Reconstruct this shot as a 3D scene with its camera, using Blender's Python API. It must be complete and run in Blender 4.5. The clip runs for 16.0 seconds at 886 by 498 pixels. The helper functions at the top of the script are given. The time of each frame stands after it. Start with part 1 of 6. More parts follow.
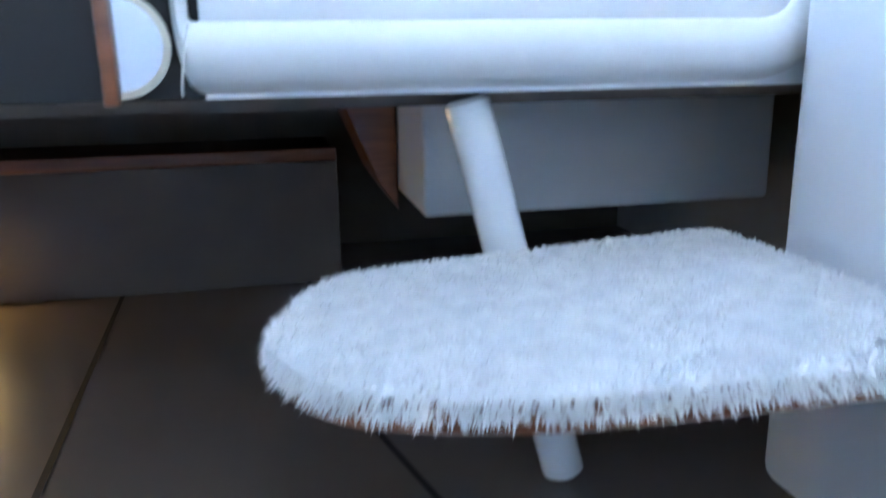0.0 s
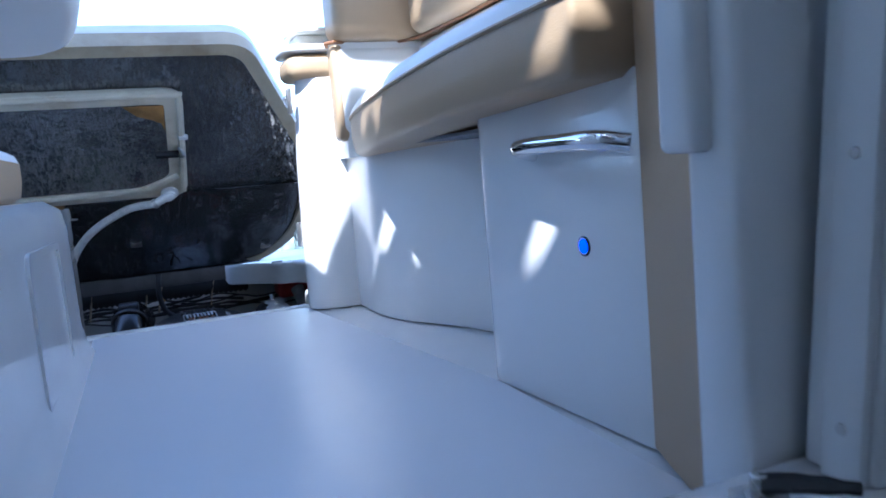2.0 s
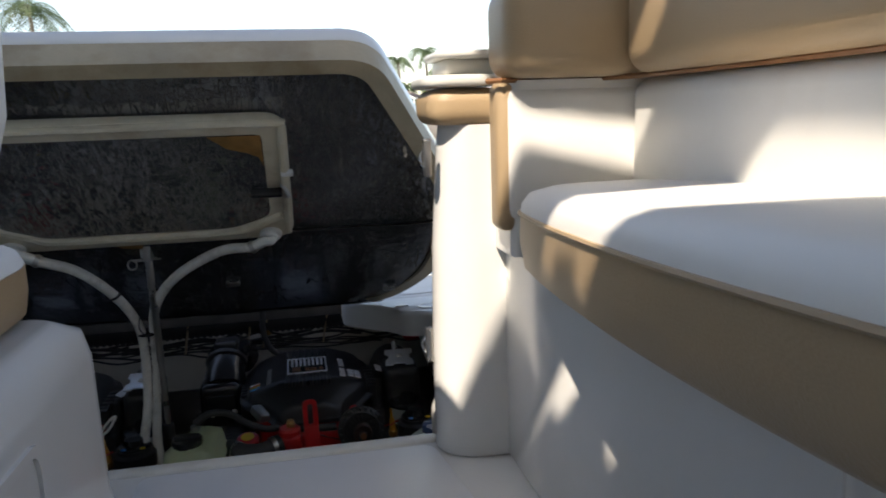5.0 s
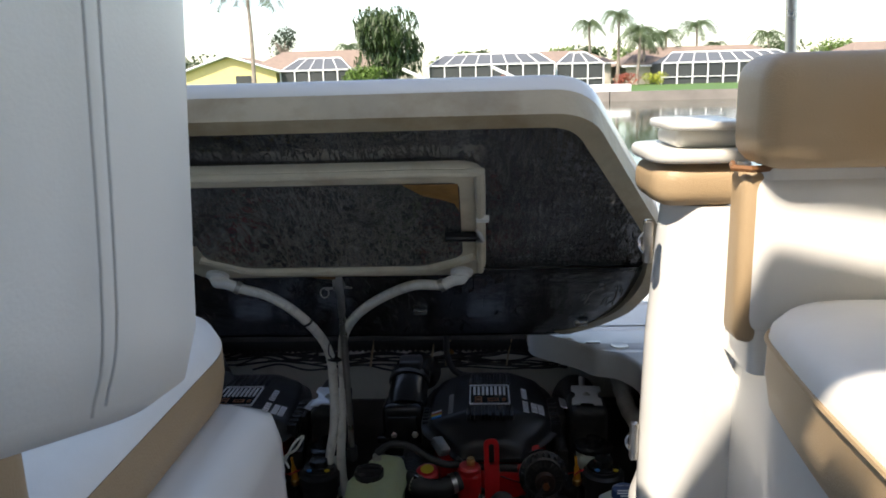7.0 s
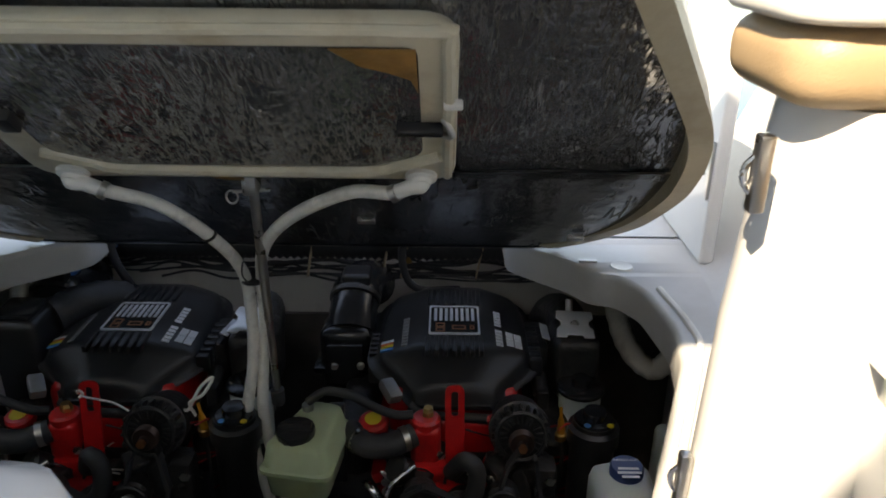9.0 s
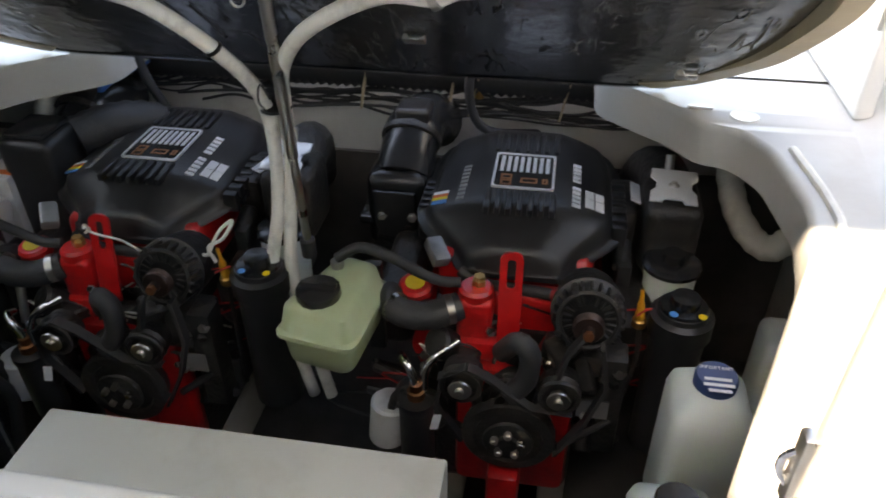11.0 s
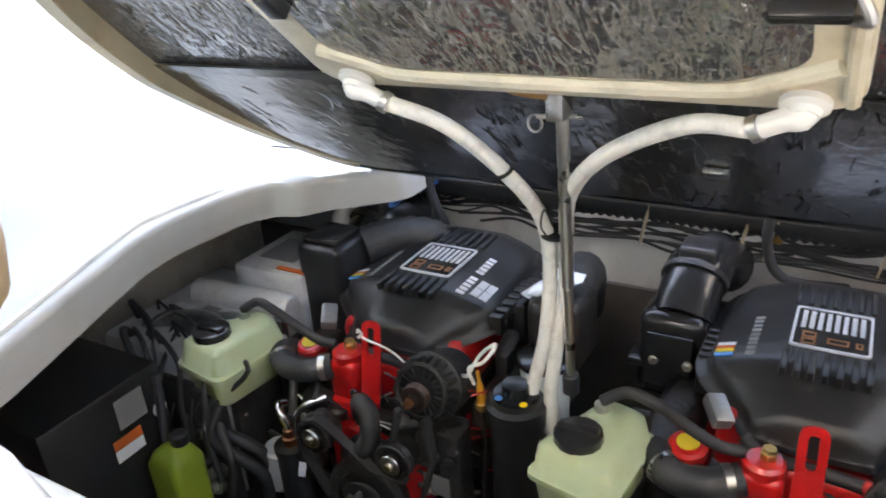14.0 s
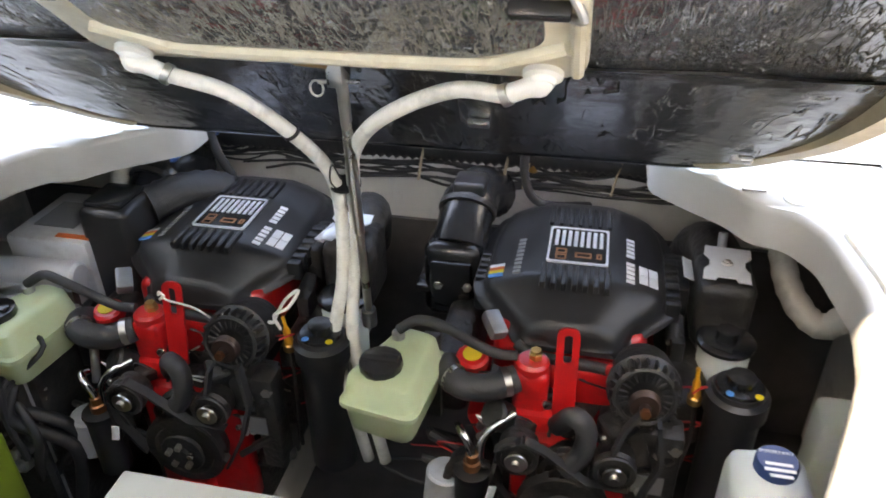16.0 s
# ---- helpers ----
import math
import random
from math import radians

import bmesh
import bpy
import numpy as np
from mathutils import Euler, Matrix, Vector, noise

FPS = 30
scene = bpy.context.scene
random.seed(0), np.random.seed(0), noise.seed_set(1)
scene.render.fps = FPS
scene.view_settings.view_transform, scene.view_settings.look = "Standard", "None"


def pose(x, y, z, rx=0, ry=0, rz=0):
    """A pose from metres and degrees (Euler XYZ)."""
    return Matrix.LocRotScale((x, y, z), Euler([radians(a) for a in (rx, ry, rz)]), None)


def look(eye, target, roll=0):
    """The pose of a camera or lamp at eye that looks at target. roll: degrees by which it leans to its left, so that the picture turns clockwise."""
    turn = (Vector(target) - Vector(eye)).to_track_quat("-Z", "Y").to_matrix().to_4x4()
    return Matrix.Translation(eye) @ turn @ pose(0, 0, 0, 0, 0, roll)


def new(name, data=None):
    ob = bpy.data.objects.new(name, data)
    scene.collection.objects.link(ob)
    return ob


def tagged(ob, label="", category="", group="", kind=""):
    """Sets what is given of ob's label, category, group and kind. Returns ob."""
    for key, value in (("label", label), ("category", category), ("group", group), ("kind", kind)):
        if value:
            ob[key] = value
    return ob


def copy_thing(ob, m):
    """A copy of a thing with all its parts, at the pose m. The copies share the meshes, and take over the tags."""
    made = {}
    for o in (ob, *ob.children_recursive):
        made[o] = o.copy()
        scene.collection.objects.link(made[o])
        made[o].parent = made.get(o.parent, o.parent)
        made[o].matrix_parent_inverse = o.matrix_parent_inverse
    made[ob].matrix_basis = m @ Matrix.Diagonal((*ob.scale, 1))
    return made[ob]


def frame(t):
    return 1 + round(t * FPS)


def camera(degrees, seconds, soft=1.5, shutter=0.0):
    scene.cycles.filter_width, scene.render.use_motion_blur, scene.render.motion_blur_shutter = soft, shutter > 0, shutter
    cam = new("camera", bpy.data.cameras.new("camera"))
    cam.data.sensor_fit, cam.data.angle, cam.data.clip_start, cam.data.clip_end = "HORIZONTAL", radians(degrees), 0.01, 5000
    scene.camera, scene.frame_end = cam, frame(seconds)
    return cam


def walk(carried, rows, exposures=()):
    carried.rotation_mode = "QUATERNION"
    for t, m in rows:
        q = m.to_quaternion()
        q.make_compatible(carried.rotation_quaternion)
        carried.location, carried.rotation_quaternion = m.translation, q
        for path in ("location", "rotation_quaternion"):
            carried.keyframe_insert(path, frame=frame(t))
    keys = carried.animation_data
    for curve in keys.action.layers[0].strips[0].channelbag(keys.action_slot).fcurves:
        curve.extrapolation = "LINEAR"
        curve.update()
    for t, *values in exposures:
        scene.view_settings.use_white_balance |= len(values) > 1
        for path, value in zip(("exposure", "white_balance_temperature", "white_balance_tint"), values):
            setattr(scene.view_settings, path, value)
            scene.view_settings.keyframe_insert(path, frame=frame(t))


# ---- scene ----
cam = camera(61.6, 16.0, soft=1.7, shutter=0.4)
PATH = [
    (0.0, (0.470, 0.264, 0.011), (0.874, 2.160, -0.480), -1.0),
    (0.5, (0.533, 0.403, 0.171), (1.025, 2.292, -0.264), -2.3),
    (1, (0.547, 0.518, 0.283), (1.155, 2.391, -0.068), -4.2),
    (1.5, (0.575, 0.651, 0.342), (1.270, 2.506, 0.067), -4.7),
    (2, (0.610, 0.800, 0.385), (1.336, 2.649, 0.156), -4.8),
    (2.5, (0.672, 0.980, 0.412), (1.382, 2.835, 0.174), -4.2),
    (3, (0.706, 1.138, 0.458), (1.396, 2.992, 0.165), -3.0),
    (3.2, (0.711, 1.193, 0.488), (1.398, 3.043, 0.164), -2.6),
    (5.5, (0.777, 1.588, 0.701), (0.994, 3.543, 0.340), -2.0),
    (6, (0.773, 1.640, 0.743), (0.827, 3.605, 0.374), -2.2),
    (6.5, (0.744, 1.670, 0.825), (0.693, 3.629, 0.424), -2.5),
    (7, (0.745, 1.712, 0.847), (0.643, 3.661, 0.408), -1.6),
    (7.5, (0.756, 1.818, 0.837), (0.663, 3.745, 0.308), -1.0),
    (8, (0.750, 1.958, 0.830), (0.702, 3.860, 0.216), -0.0),
    (8.2, (0.736, 2.017, 0.836), (0.730, 3.908, 0.182), 0.6),
    (10.3, (0.797, 2.551, 0.660), (0.731, 4.238, -0.412), -0.1),
    (10.5, (0.811, 2.561, 0.668), (0.694, 4.208, -0.462), -0.2),
    (11, (0.821, 2.573, 0.639), (0.554, 4.180, -0.522), -0.2),
    (11.5, (0.817, 2.588, 0.601), (0.399, 4.191, -0.520), -0.9),
    (12, (0.804, 2.614, 0.584), (0.227, 4.256, -0.401), -2.0),
    (12.5, (0.809, 2.645, 0.587), (0.018, 4.248, -0.310), -3.6),
    (13, (0.776, 2.636, 0.595), (-0.191, 4.181, -0.228), -4.7),
    (13.5, (0.756, 2.606, 0.596), (-0.259, 4.141, -0.186), -4.5),
    (14, (0.757, 2.632, 0.601), (-0.178, 4.190, -0.236), -4.2),
    (14.5, (0.773, 2.601, 0.583), (-0.019, 4.224, -0.276), -3.3),
    (15, (0.798, 2.593, 0.580), (0.139, 4.253, -0.321), -2.6),
    (15.5, (0.810, 2.577, 0.596), (0.280, 4.266, -0.334), -1.6),
    (16, (0.773, 2.549, 0.706), (0.407, 4.212, -0.342), -0.8),
]
EXPOSURES = [
    (0.0, 5.3, 5450, 11), (0.5, 4.4, 5350, 12), (1.0, 3.5, 5250, 13), (1.5, 3.05, 5150, 13), (2.0, 2.35, 5100, 14),
    (2.5, 2.05, 5050, 16), (3.0, 1.9, 5250, 15), (5.5, 1.05, 7500, 14), (7.0, 1.3, 7200, 13), (8.2, 1.65, 8000, 13),
    (10.3, 2.75, 8900, 14), (11.0, 3.3, 9100, 15), (12.0, 4.2, 9200, 17), (12.5, 4.6, 9200, 17), (13.0, 4.35, 9200, 17), (16.0, 4.35, 9200, 17),
]
walk(cam, [(t, look(eye, target, roll)) for t, eye, target, roll in PATH], EXPOSURES)

# ---- daylight: high sun from over the bow, a little to port ----
SUN = Vector((-0.18, -0.28, 0.38)).normalized()
world = bpy.data.worlds.new("sky")
scene.world = world
world.use_nodes = True
wn, wl = world.node_tree.nodes, world.node_tree.links
sky = wn.new("ShaderNodeTexSky")
sky.sky_type, sky.sun_disc = "NISHITA", False
sky.sun_elevation = math.asin(SUN.z)
sky.sun_rotation = math.atan2(SUN.x, SUN.y)
sky.dust_density = 1.2
wl.new(sky.outputs[0], wn["Background"].inputs[0])
wn["Background"].inputs[1].default_value = 0.15
sun = new("sun", bpy.data.lights.new("sun", "SUN"))
sun.data.energy, sun.data.angle, sun.data.color = 3.4, radians(0.6), (1.0, 0.95, 0.87)
sun.matrix_world = look(SUN * 30, (0, 0, 0))
# ---- materials ----
def material(name, base, rough=0.5, metal=0.0, var=0.08, scale=6.0, bump=0.0, bump_scale=60.0, coat=0.0, trans=0.0,
             dirt=None, dirt_amount=0.0, dirt_scale=3.0, sheen=0.0, per_object=0.0, sub=0.0, stretch=(1, 1, 1), spec=0.5):
    m = bpy.data.materials.new(name)
    m.use_nodes = True
    n, l = m.node_tree.nodes, m.node_tree.links
    p = n["Principled BSDF"]
    p.inputs["Roughness"].default_value, p.inputs["Metallic"].default_value = rough, metal
    p.inputs["Coat Weight"].default_value = coat
    p.inputs["Coat Roughness"].default_value = 0.08
    p.inputs["Transmission Weight"].default_value = trans
    p.inputs["Sheen Weight"].default_value = sheen
    p.inputs["Specular IOR Level"].default_value = spec
    if sub:
        p.inputs["Subsurface Weight"].default_value = sub
        p.inputs["Subsurface Radius"].default_value = (0.02, 0.025, 0.015)
    co = n.new("ShaderNodeTexCoord")
    mp = n.new("ShaderNodeMapping")
    mp.inputs["Scale"].default_value = stretch
    l.new(co.outputs["Object"], mp.inputs[0])
    big = n.new("ShaderNodeTexNoise")
    big.inputs["Scale"].default_value, big.inputs["Detail"].default_value = scale, 6
    l.new(mp.outputs[0], big.inputs["Vector"])
    ramp = n.new("ShaderNodeMapRange")
    ramp.inputs["From Min"].default_value, ramp.inputs["From Max"].default_value = 0.3, 0.7
    ramp.inputs["To Min"].default_value, ramp.inputs["To Max"].default_value = 1 - var, 1 + var
    l.new(big.outputs["Fac"], ramp.inputs["Value"])
    mul = n.new("ShaderNodeMix")
    mul.data_type, mul.blend_type = "RGBA", "MULTIPLY"
    mul.inputs["Factor"].default_value = 1
    mul.inputs[6].default_value = (*base, 1)
    l.new(ramp.outputs[0], mul.inputs[7])
    out = mul.outputs[2]
    if per_object:
        info = n.new("ShaderNodeObjectInfo")
        rr = n.new("ShaderNodeMapRange")
        rr.inputs["To Min"].default_value, rr.inputs["To Max"].default_value = 1 - per_object, 1 + per_object
        l.new(info.outputs["Random"], rr.inputs["Value"])
        m2 = n.new("ShaderNodeMix")
        m2.data_type, m2.blend_type = "RGBA", "MULTIPLY"
        m2.inputs["Factor"].default_value = 1
        l.new(out, m2.inputs[6])
        l.new(rr.outputs[0], m2.inputs[7])
        out = m2.outputs[2]
    if dirt:
        dn = n.new("ShaderNodeTexNoise")
        dn.inputs["Scale"].default_value, dn.inputs["Detail"].default_value = dirt_scale, 8
        dn.inputs["Roughness"].default_value = 0.65
        l.new(co.outputs["Object"], dn.inputs["Vector"])
        dr = n.new("ShaderNodeMapRange")
        dr.inputs["From Min"].default_value, dr.inputs["From Max"].default_value = 0.5, 0.72
        dr.inputs["To Max"].default_value = dirt_amount
        l.new(dn.outputs["Fac"], dr.inputs["Value"])
        dm = n.new("ShaderNodeMix")
        dm.data_type = "RGBA"
        l.new(dr.outputs[0], dm.inputs["Factor"])
        l.new(out, dm.inputs[6])
        dm.inputs[7].default_value = (*dirt, 1)
        out = dm.outputs[2]
    l.new(out, p.inputs["Base Color"])
    rg = n.new("ShaderNodeMapRange")
    rg.inputs["To Min"].default_value, rg.inputs["To Max"].default_value = rough * 0.75, min(1, rough * 1.3)
    l.new(big.outputs["Fac"], rg.inputs["Value"])
    l.new(rg.outputs[0], p.inputs["Roughness"])
    if bump:
        fine = n.new("ShaderNodeTexNoise")
        fine.inputs["Scale"].default_value, fine.inputs["Detail"].default_value = bump_scale, 4
        l.new(mp.outputs[0], fine.inputs["Vector"])
        b = n.new("ShaderNodeBump")
        b.inputs["Strength"].default_value, b.inputs["Distance"].default_value = bump, 0.01
        l.new(fine.outputs["Fac"], b.inputs["Height"])
        l.new(b.outputs[0], p.inputs["Normal"])
    return m


def crinkled(name, base, rough, scale, strength, stretch, cover):
    """Shiny foil: sharp long creases, dense in places and sparse in others, over soft dents."""
    m = material(name, base, rough, metal=0.75, var=0.3, scale=3, spec=1.0)
    n, l = m.node_tree.nodes, m.node_tree.links
    co = n.new("ShaderNodeTexCoord")

    def math_node(op, a, b=None):
        k = n.new("ShaderNodeMath")
        k.operation = op
        for slot, val in ((0, a), (1, b)):
            if val is None:
                continue
            if isinstance(val, (int, float)):
                k.inputs[slot].default_value = val
            else:
                l.new(val, k.inputs[slot])
        return k.outputs[0]

    def ridges(sc, st, turn, width, wobble):
        mp = n.new("ShaderNodeMapping")
        mp.inputs["Scale"].default_value = st
        mp.inputs["Rotation"].default_value = (0, 0, turn)
        l.new(co.outputs["Object"], mp.inputs[0])
        tx = n.new("ShaderNodeTexNoise")
        tx.inputs["Scale"].default_value, tx.inputs["Detail"].default_value = sc, 1
        tx.inputs["Distortion"].default_value = wobble
        l.new(mp.outputs[0], tx.inputs["Vector"])
        mr = n.new("ShaderNodeMapRange")
        mr.interpolation_type = "SMOOTHSTEP"
        mr.inputs["From Max"].default_value = width
        mr.inputs["To Min"].default_value, mr.inputs["To Max"].default_value = 1, 0
        l.new(math_node("ABSOLUTE", math_node("SUBTRACT", tx.outputs["Fac"], 0.5)), mr.inputs["Value"])
        return mr.outputs[0]

    def patches(sc, lo, hi):
        tx = n.new("ShaderNodeTexNoise")
        tx.inputs["Scale"].default_value, tx.inputs["Detail"].default_value = sc, 2
        l.new(co.outputs["Object"], tx.inputs["Vector"])
        mr = n.new("ShaderNodeMapRange")
        mr.inputs["From Min"].default_value, mr.inputs["From Max"].default_value = lo, hi
        l.new(tx.outputs["Fac"], mr.inputs["Value"])
        return mr.outputs[0]

    long_ones = math_node("MULTIPLY", ridges(scale, stretch, 0.12, 0.034, 0.5), patches(9.0, 0.60 - cover, 0.66 - cover))
    short_ones = math_node("MULTIPLY", ridges(scale * 1.7, (stretch[0] * 0.8, stretch[1] * 1.6, stretch[2] * 1.6), -0.25, 0.05, 0.9), patches(14.0, 0.68 - cover, 0.72 - cover))
    dents = n.new("ShaderNodeTexNoise")
    dents.inputs["Scale"].default_value, dents.inputs["Detail"].default_value = 22, 2
    l.new(co.outputs["Object"], dents.inputs["Vector"])
    height = math_node("ADD", math_node("MAXIMUM", long_ones, math_node("MULTIPLY", short_ones, 0.7)), math_node("MULTIPLY", dents.outputs["Fac"], 0.35))
    b = n.new("ShaderNodeBump")
    b.inputs["Strength"].default_value, b.inputs["Distance"].default_value = strength, 0.014
    l.new(height, b.inputs["Height"])
    l.new(b.outputs[0], n["Principled BSDF"].inputs["Normal"])
    return m


GEL = material("white gelcoat", (0.76, 0.755, 0.725), 0.24, var=0.03, scale=2.5, coat=0.5, bump=0.02, bump_scale=300, dirt=(0.55, 0.52, 0.45), dirt_amount=0.14)
# deck copy of GEL, darkened to stand for the dimmer light there
DECK_GEL = material("darkened aged deck gelcoat", (0.48, 0.475, 0.45), 0.36, var=0.05, scale=2.5, coat=0.15, bump=0.03, bump_scale=200, dirt=(0.34, 0.31, 0.26), dirt_amount=0.35, dirt_scale=4)
GEL_OLD = material("aged gelcoat", (0.70, 0.69, 0.64), 0.38, var=0.05, scale=4, coat=0.2, dirt=(0.38, 0.32, 0.22), dirt_amount=0.45, dirt_scale=5)
NONSKID = material("moulded non-skid sole", (0.74, 0.75, 0.76), 0.32, var=0.03, scale=3, bump=0.12, bump_scale=420, dirt=(0.55, 0.53, 0.48), dirt_amount=0.15)
VINYL = material("white vinyl", (0.80, 0.79, 0.75), 0.42, var=0.03, scale=5, bump=0.05, bump_scale=420, dirt=(0.55, 0.52, 0.46), dirt_amount=0.22, dirt_scale=4)
TAN = material("tan vinyl", (0.42, 0.30, 0.175), 0.42, var=0.05, scale=5, bump=0.15, bump_scale=380)
PIPING = material("brown piping", (0.22, 0.10, 0.04), 0.5)
CREAM = material("stained resin rim", (0.44, 0.37, 0.25), 0.5, var=0.15, scale=6, bump=0.25, bump_scale=30, dirt=(0.20, 0.12, 0.04), dirt_amount=0.55, dirt_scale=5)
FLANGE = material("cream moulded flange", (0.68, 0.62, 0.48), 0.4, var=0.1, scale=8, bump=0.08, bump_scale=40, dirt=(0.30, 0.18, 0.06), dirt_amount=0.5, dirt_scale=7)
GLUE = material("amber glue", (0.30, 0.16, 0.05), 0.4, var=0.3, scale=20, bump=0.3, bump_scale=50)
FOIL = crinkled("black crinkled foil", (0.26, 0.26, 0.265), 0.15, 16.0, 1.0, (4.6, 0.75, 0.75), 0.27)
FOIL_FLAT = crinkled("black smooth foil", (0.14, 0.142, 0.146), 0.18, 10.0, 0.5, (3.4, 0.6, 0.6), 0.06)
PLASTIC = material("black moulded plastic", (0.02, 0.02, 0.021), 0.31, var=0.3, scale=8, bump=0.12, bump_scale=350)
PLASTIC_SHINE = material("glossy black plastic", (0.02, 0.02, 0.021), 0.22, var=0.3, scale=10, bump=0.05, bump_scale=90)
RUBBER = material("black rubber", (0.034, 0.034, 0.035), 0.55, var=0.3, scale=14, bump=0.15, bump_scale=150)
GREASE = material("oily black metal", (0.036, 0.035, 0.034), 0.42, metal=0.3, var=0.5, scale=14, bump=0.4, bump_scale=70, dirt=(0.07, 0.05, 0.04), dirt_amount=0.5, dirt_scale=18)
RED = material("red engine paint", (0.58, 0.012, 0.014), 0.33, var=0.2, scale=12, bump=0.12, bump_scale=80, coat=0.3, dirt=(0.10, 0.01, 0.01), dirt_amount=0.5, dirt_scale=16)
STEEL = material("stainless steel", (0.55, 0.53, 0.50), 0.28, metal=1.0, var=0.12, scale=20)
CHROME = material("polished chrome", (0.75, 0.75, 0.76), 0.07, metal=1.0, var=0.03)
BRASS = material("brass", (0.55, 0.33, 0.12), 0.32, metal=1.0, var=0.2, scale=30)
COPPER = material("copper", (0.45, 0.20, 0.10), 0.38, metal=1.0, var=0.3, scale=30)
SILVER = material("bright sticker", (0.75, 0.76, 0.78), 0.3, metal=0.3, var=0.05)
HOSE = material("white drain hose", (0.82, 0.80, 0.74), 0.45, var=0.06, scale=8, dirt=(0.12, 0.10, 0.08), dirt_amount=0.4, dirt_scale=22)
FITTING = material("white nylon fitting", (0.84, 0.83, 0.79), 0.4, var=0.05)
COOLANT = material("green coolant tank", (0.47, 0.55, 0.34), 0.38, var=0.12, scale=9, sub=0.25, dirt=(0.42, 0.38, 0.18), dirt_amount=0.6, dirt_scale=9)
MILKY = material("milky plastic bottle", (0.62, 0.68, 0.66), 0.4, var=0.05, scale=6, sub=0.25)
LIME = material("lime coolant jug", (0.22, 0.30, 0.035), 0.35, var=0.1, scale=12, sub=0.3)
WHITE_TANK = material("white tank", (0.66, 0.65, 0.58), 0.45, var=0.06, scale=4, dirt=(0.42, 0.38, 0.28), dirt_amount=0.4, dirt_scale=6)
TRANSOM = material("white transom paint", (0.66, 0.64, 0.59), 0.5, var=0.08, scale=5, bump=0.15, bump_scale=40, dirt=(0.22, 0.19, 0.15), dirt_amount=0.6, dirt_scale=5)
BULK = material("bilge paint", (0.55, 0.53, 0.48), 0.55, var=0.12, scale=5, bump=0.2, bump_scale=40, dirt=(0.10, 0.09, 0.08), dirt_amount=0.7, dirt_scale=6)
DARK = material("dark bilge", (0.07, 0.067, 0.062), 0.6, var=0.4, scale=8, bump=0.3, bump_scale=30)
CARPET = material("white shag carpet", (0.86, 0.84, 0.80), 0.95, var=0.1, scale=40, sheen=0.4, per_object=0.0)
TEAK = material("varnished wood", (0.22, 0.075, 0.025), 0.35, var=0.25, scale=6, stretch=(1, 8, 8), coat=0.3)
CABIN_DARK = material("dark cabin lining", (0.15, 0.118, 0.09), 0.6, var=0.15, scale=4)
CABIN_SOLE = material("dark cabin sole", (0.13, 0.10, 0.078), 0.32, var=0.12, scale=2)
CABIN_WHITE = material("cabin liner", (0.75, 0.75, 0.74), 0.4, var=0.03, scale=3, bump=0.03, bump_scale=200)
BLUE = material("blue label", (0.02, 0.05, 0.16), 0.4)
INK = material("white print", (0.75, 0.76, 0.78), 0.5)
YELLOW = material("yellow print", (0.70, 0.50, 0.02), 0.5)
ORANGE = material("orange print", (0.65, 0.13, 0.03), 0.5)
CYAN = material("light blue print", (0.05, 0.25, 0.60), 0.5)
GREY_PRINT = material("grey print", (0.22, 0.22, 0.22), 0.5)
GEN_WHITE = material("white enamel", (0.55, 0.56, 0.57), 0.35, var=0.08, scale=6, dirt=(0.15, 0.12, 0.10), dirt_amount=0.4, dirt_scale=10)
BLUE_HOSE = material("blue hose", (0.03, 0.16, 0.50), 0.4)
RED_PLASTIC = material("red cover", (0.45, 0.02, 0.02), 0.4)
CABLE_TAN = material("tan cable", (0.45, 0.36, 0.24), 0.5, var=0.15, scale=20)
ALU = material("dull aluminium", (0.42, 0.42, 0.42), 0.4, metal=0.9, var=0.2, scale=20)


# ---- mesh building ----
def unit(v):
    v = Vector(v)
    return v / v.length


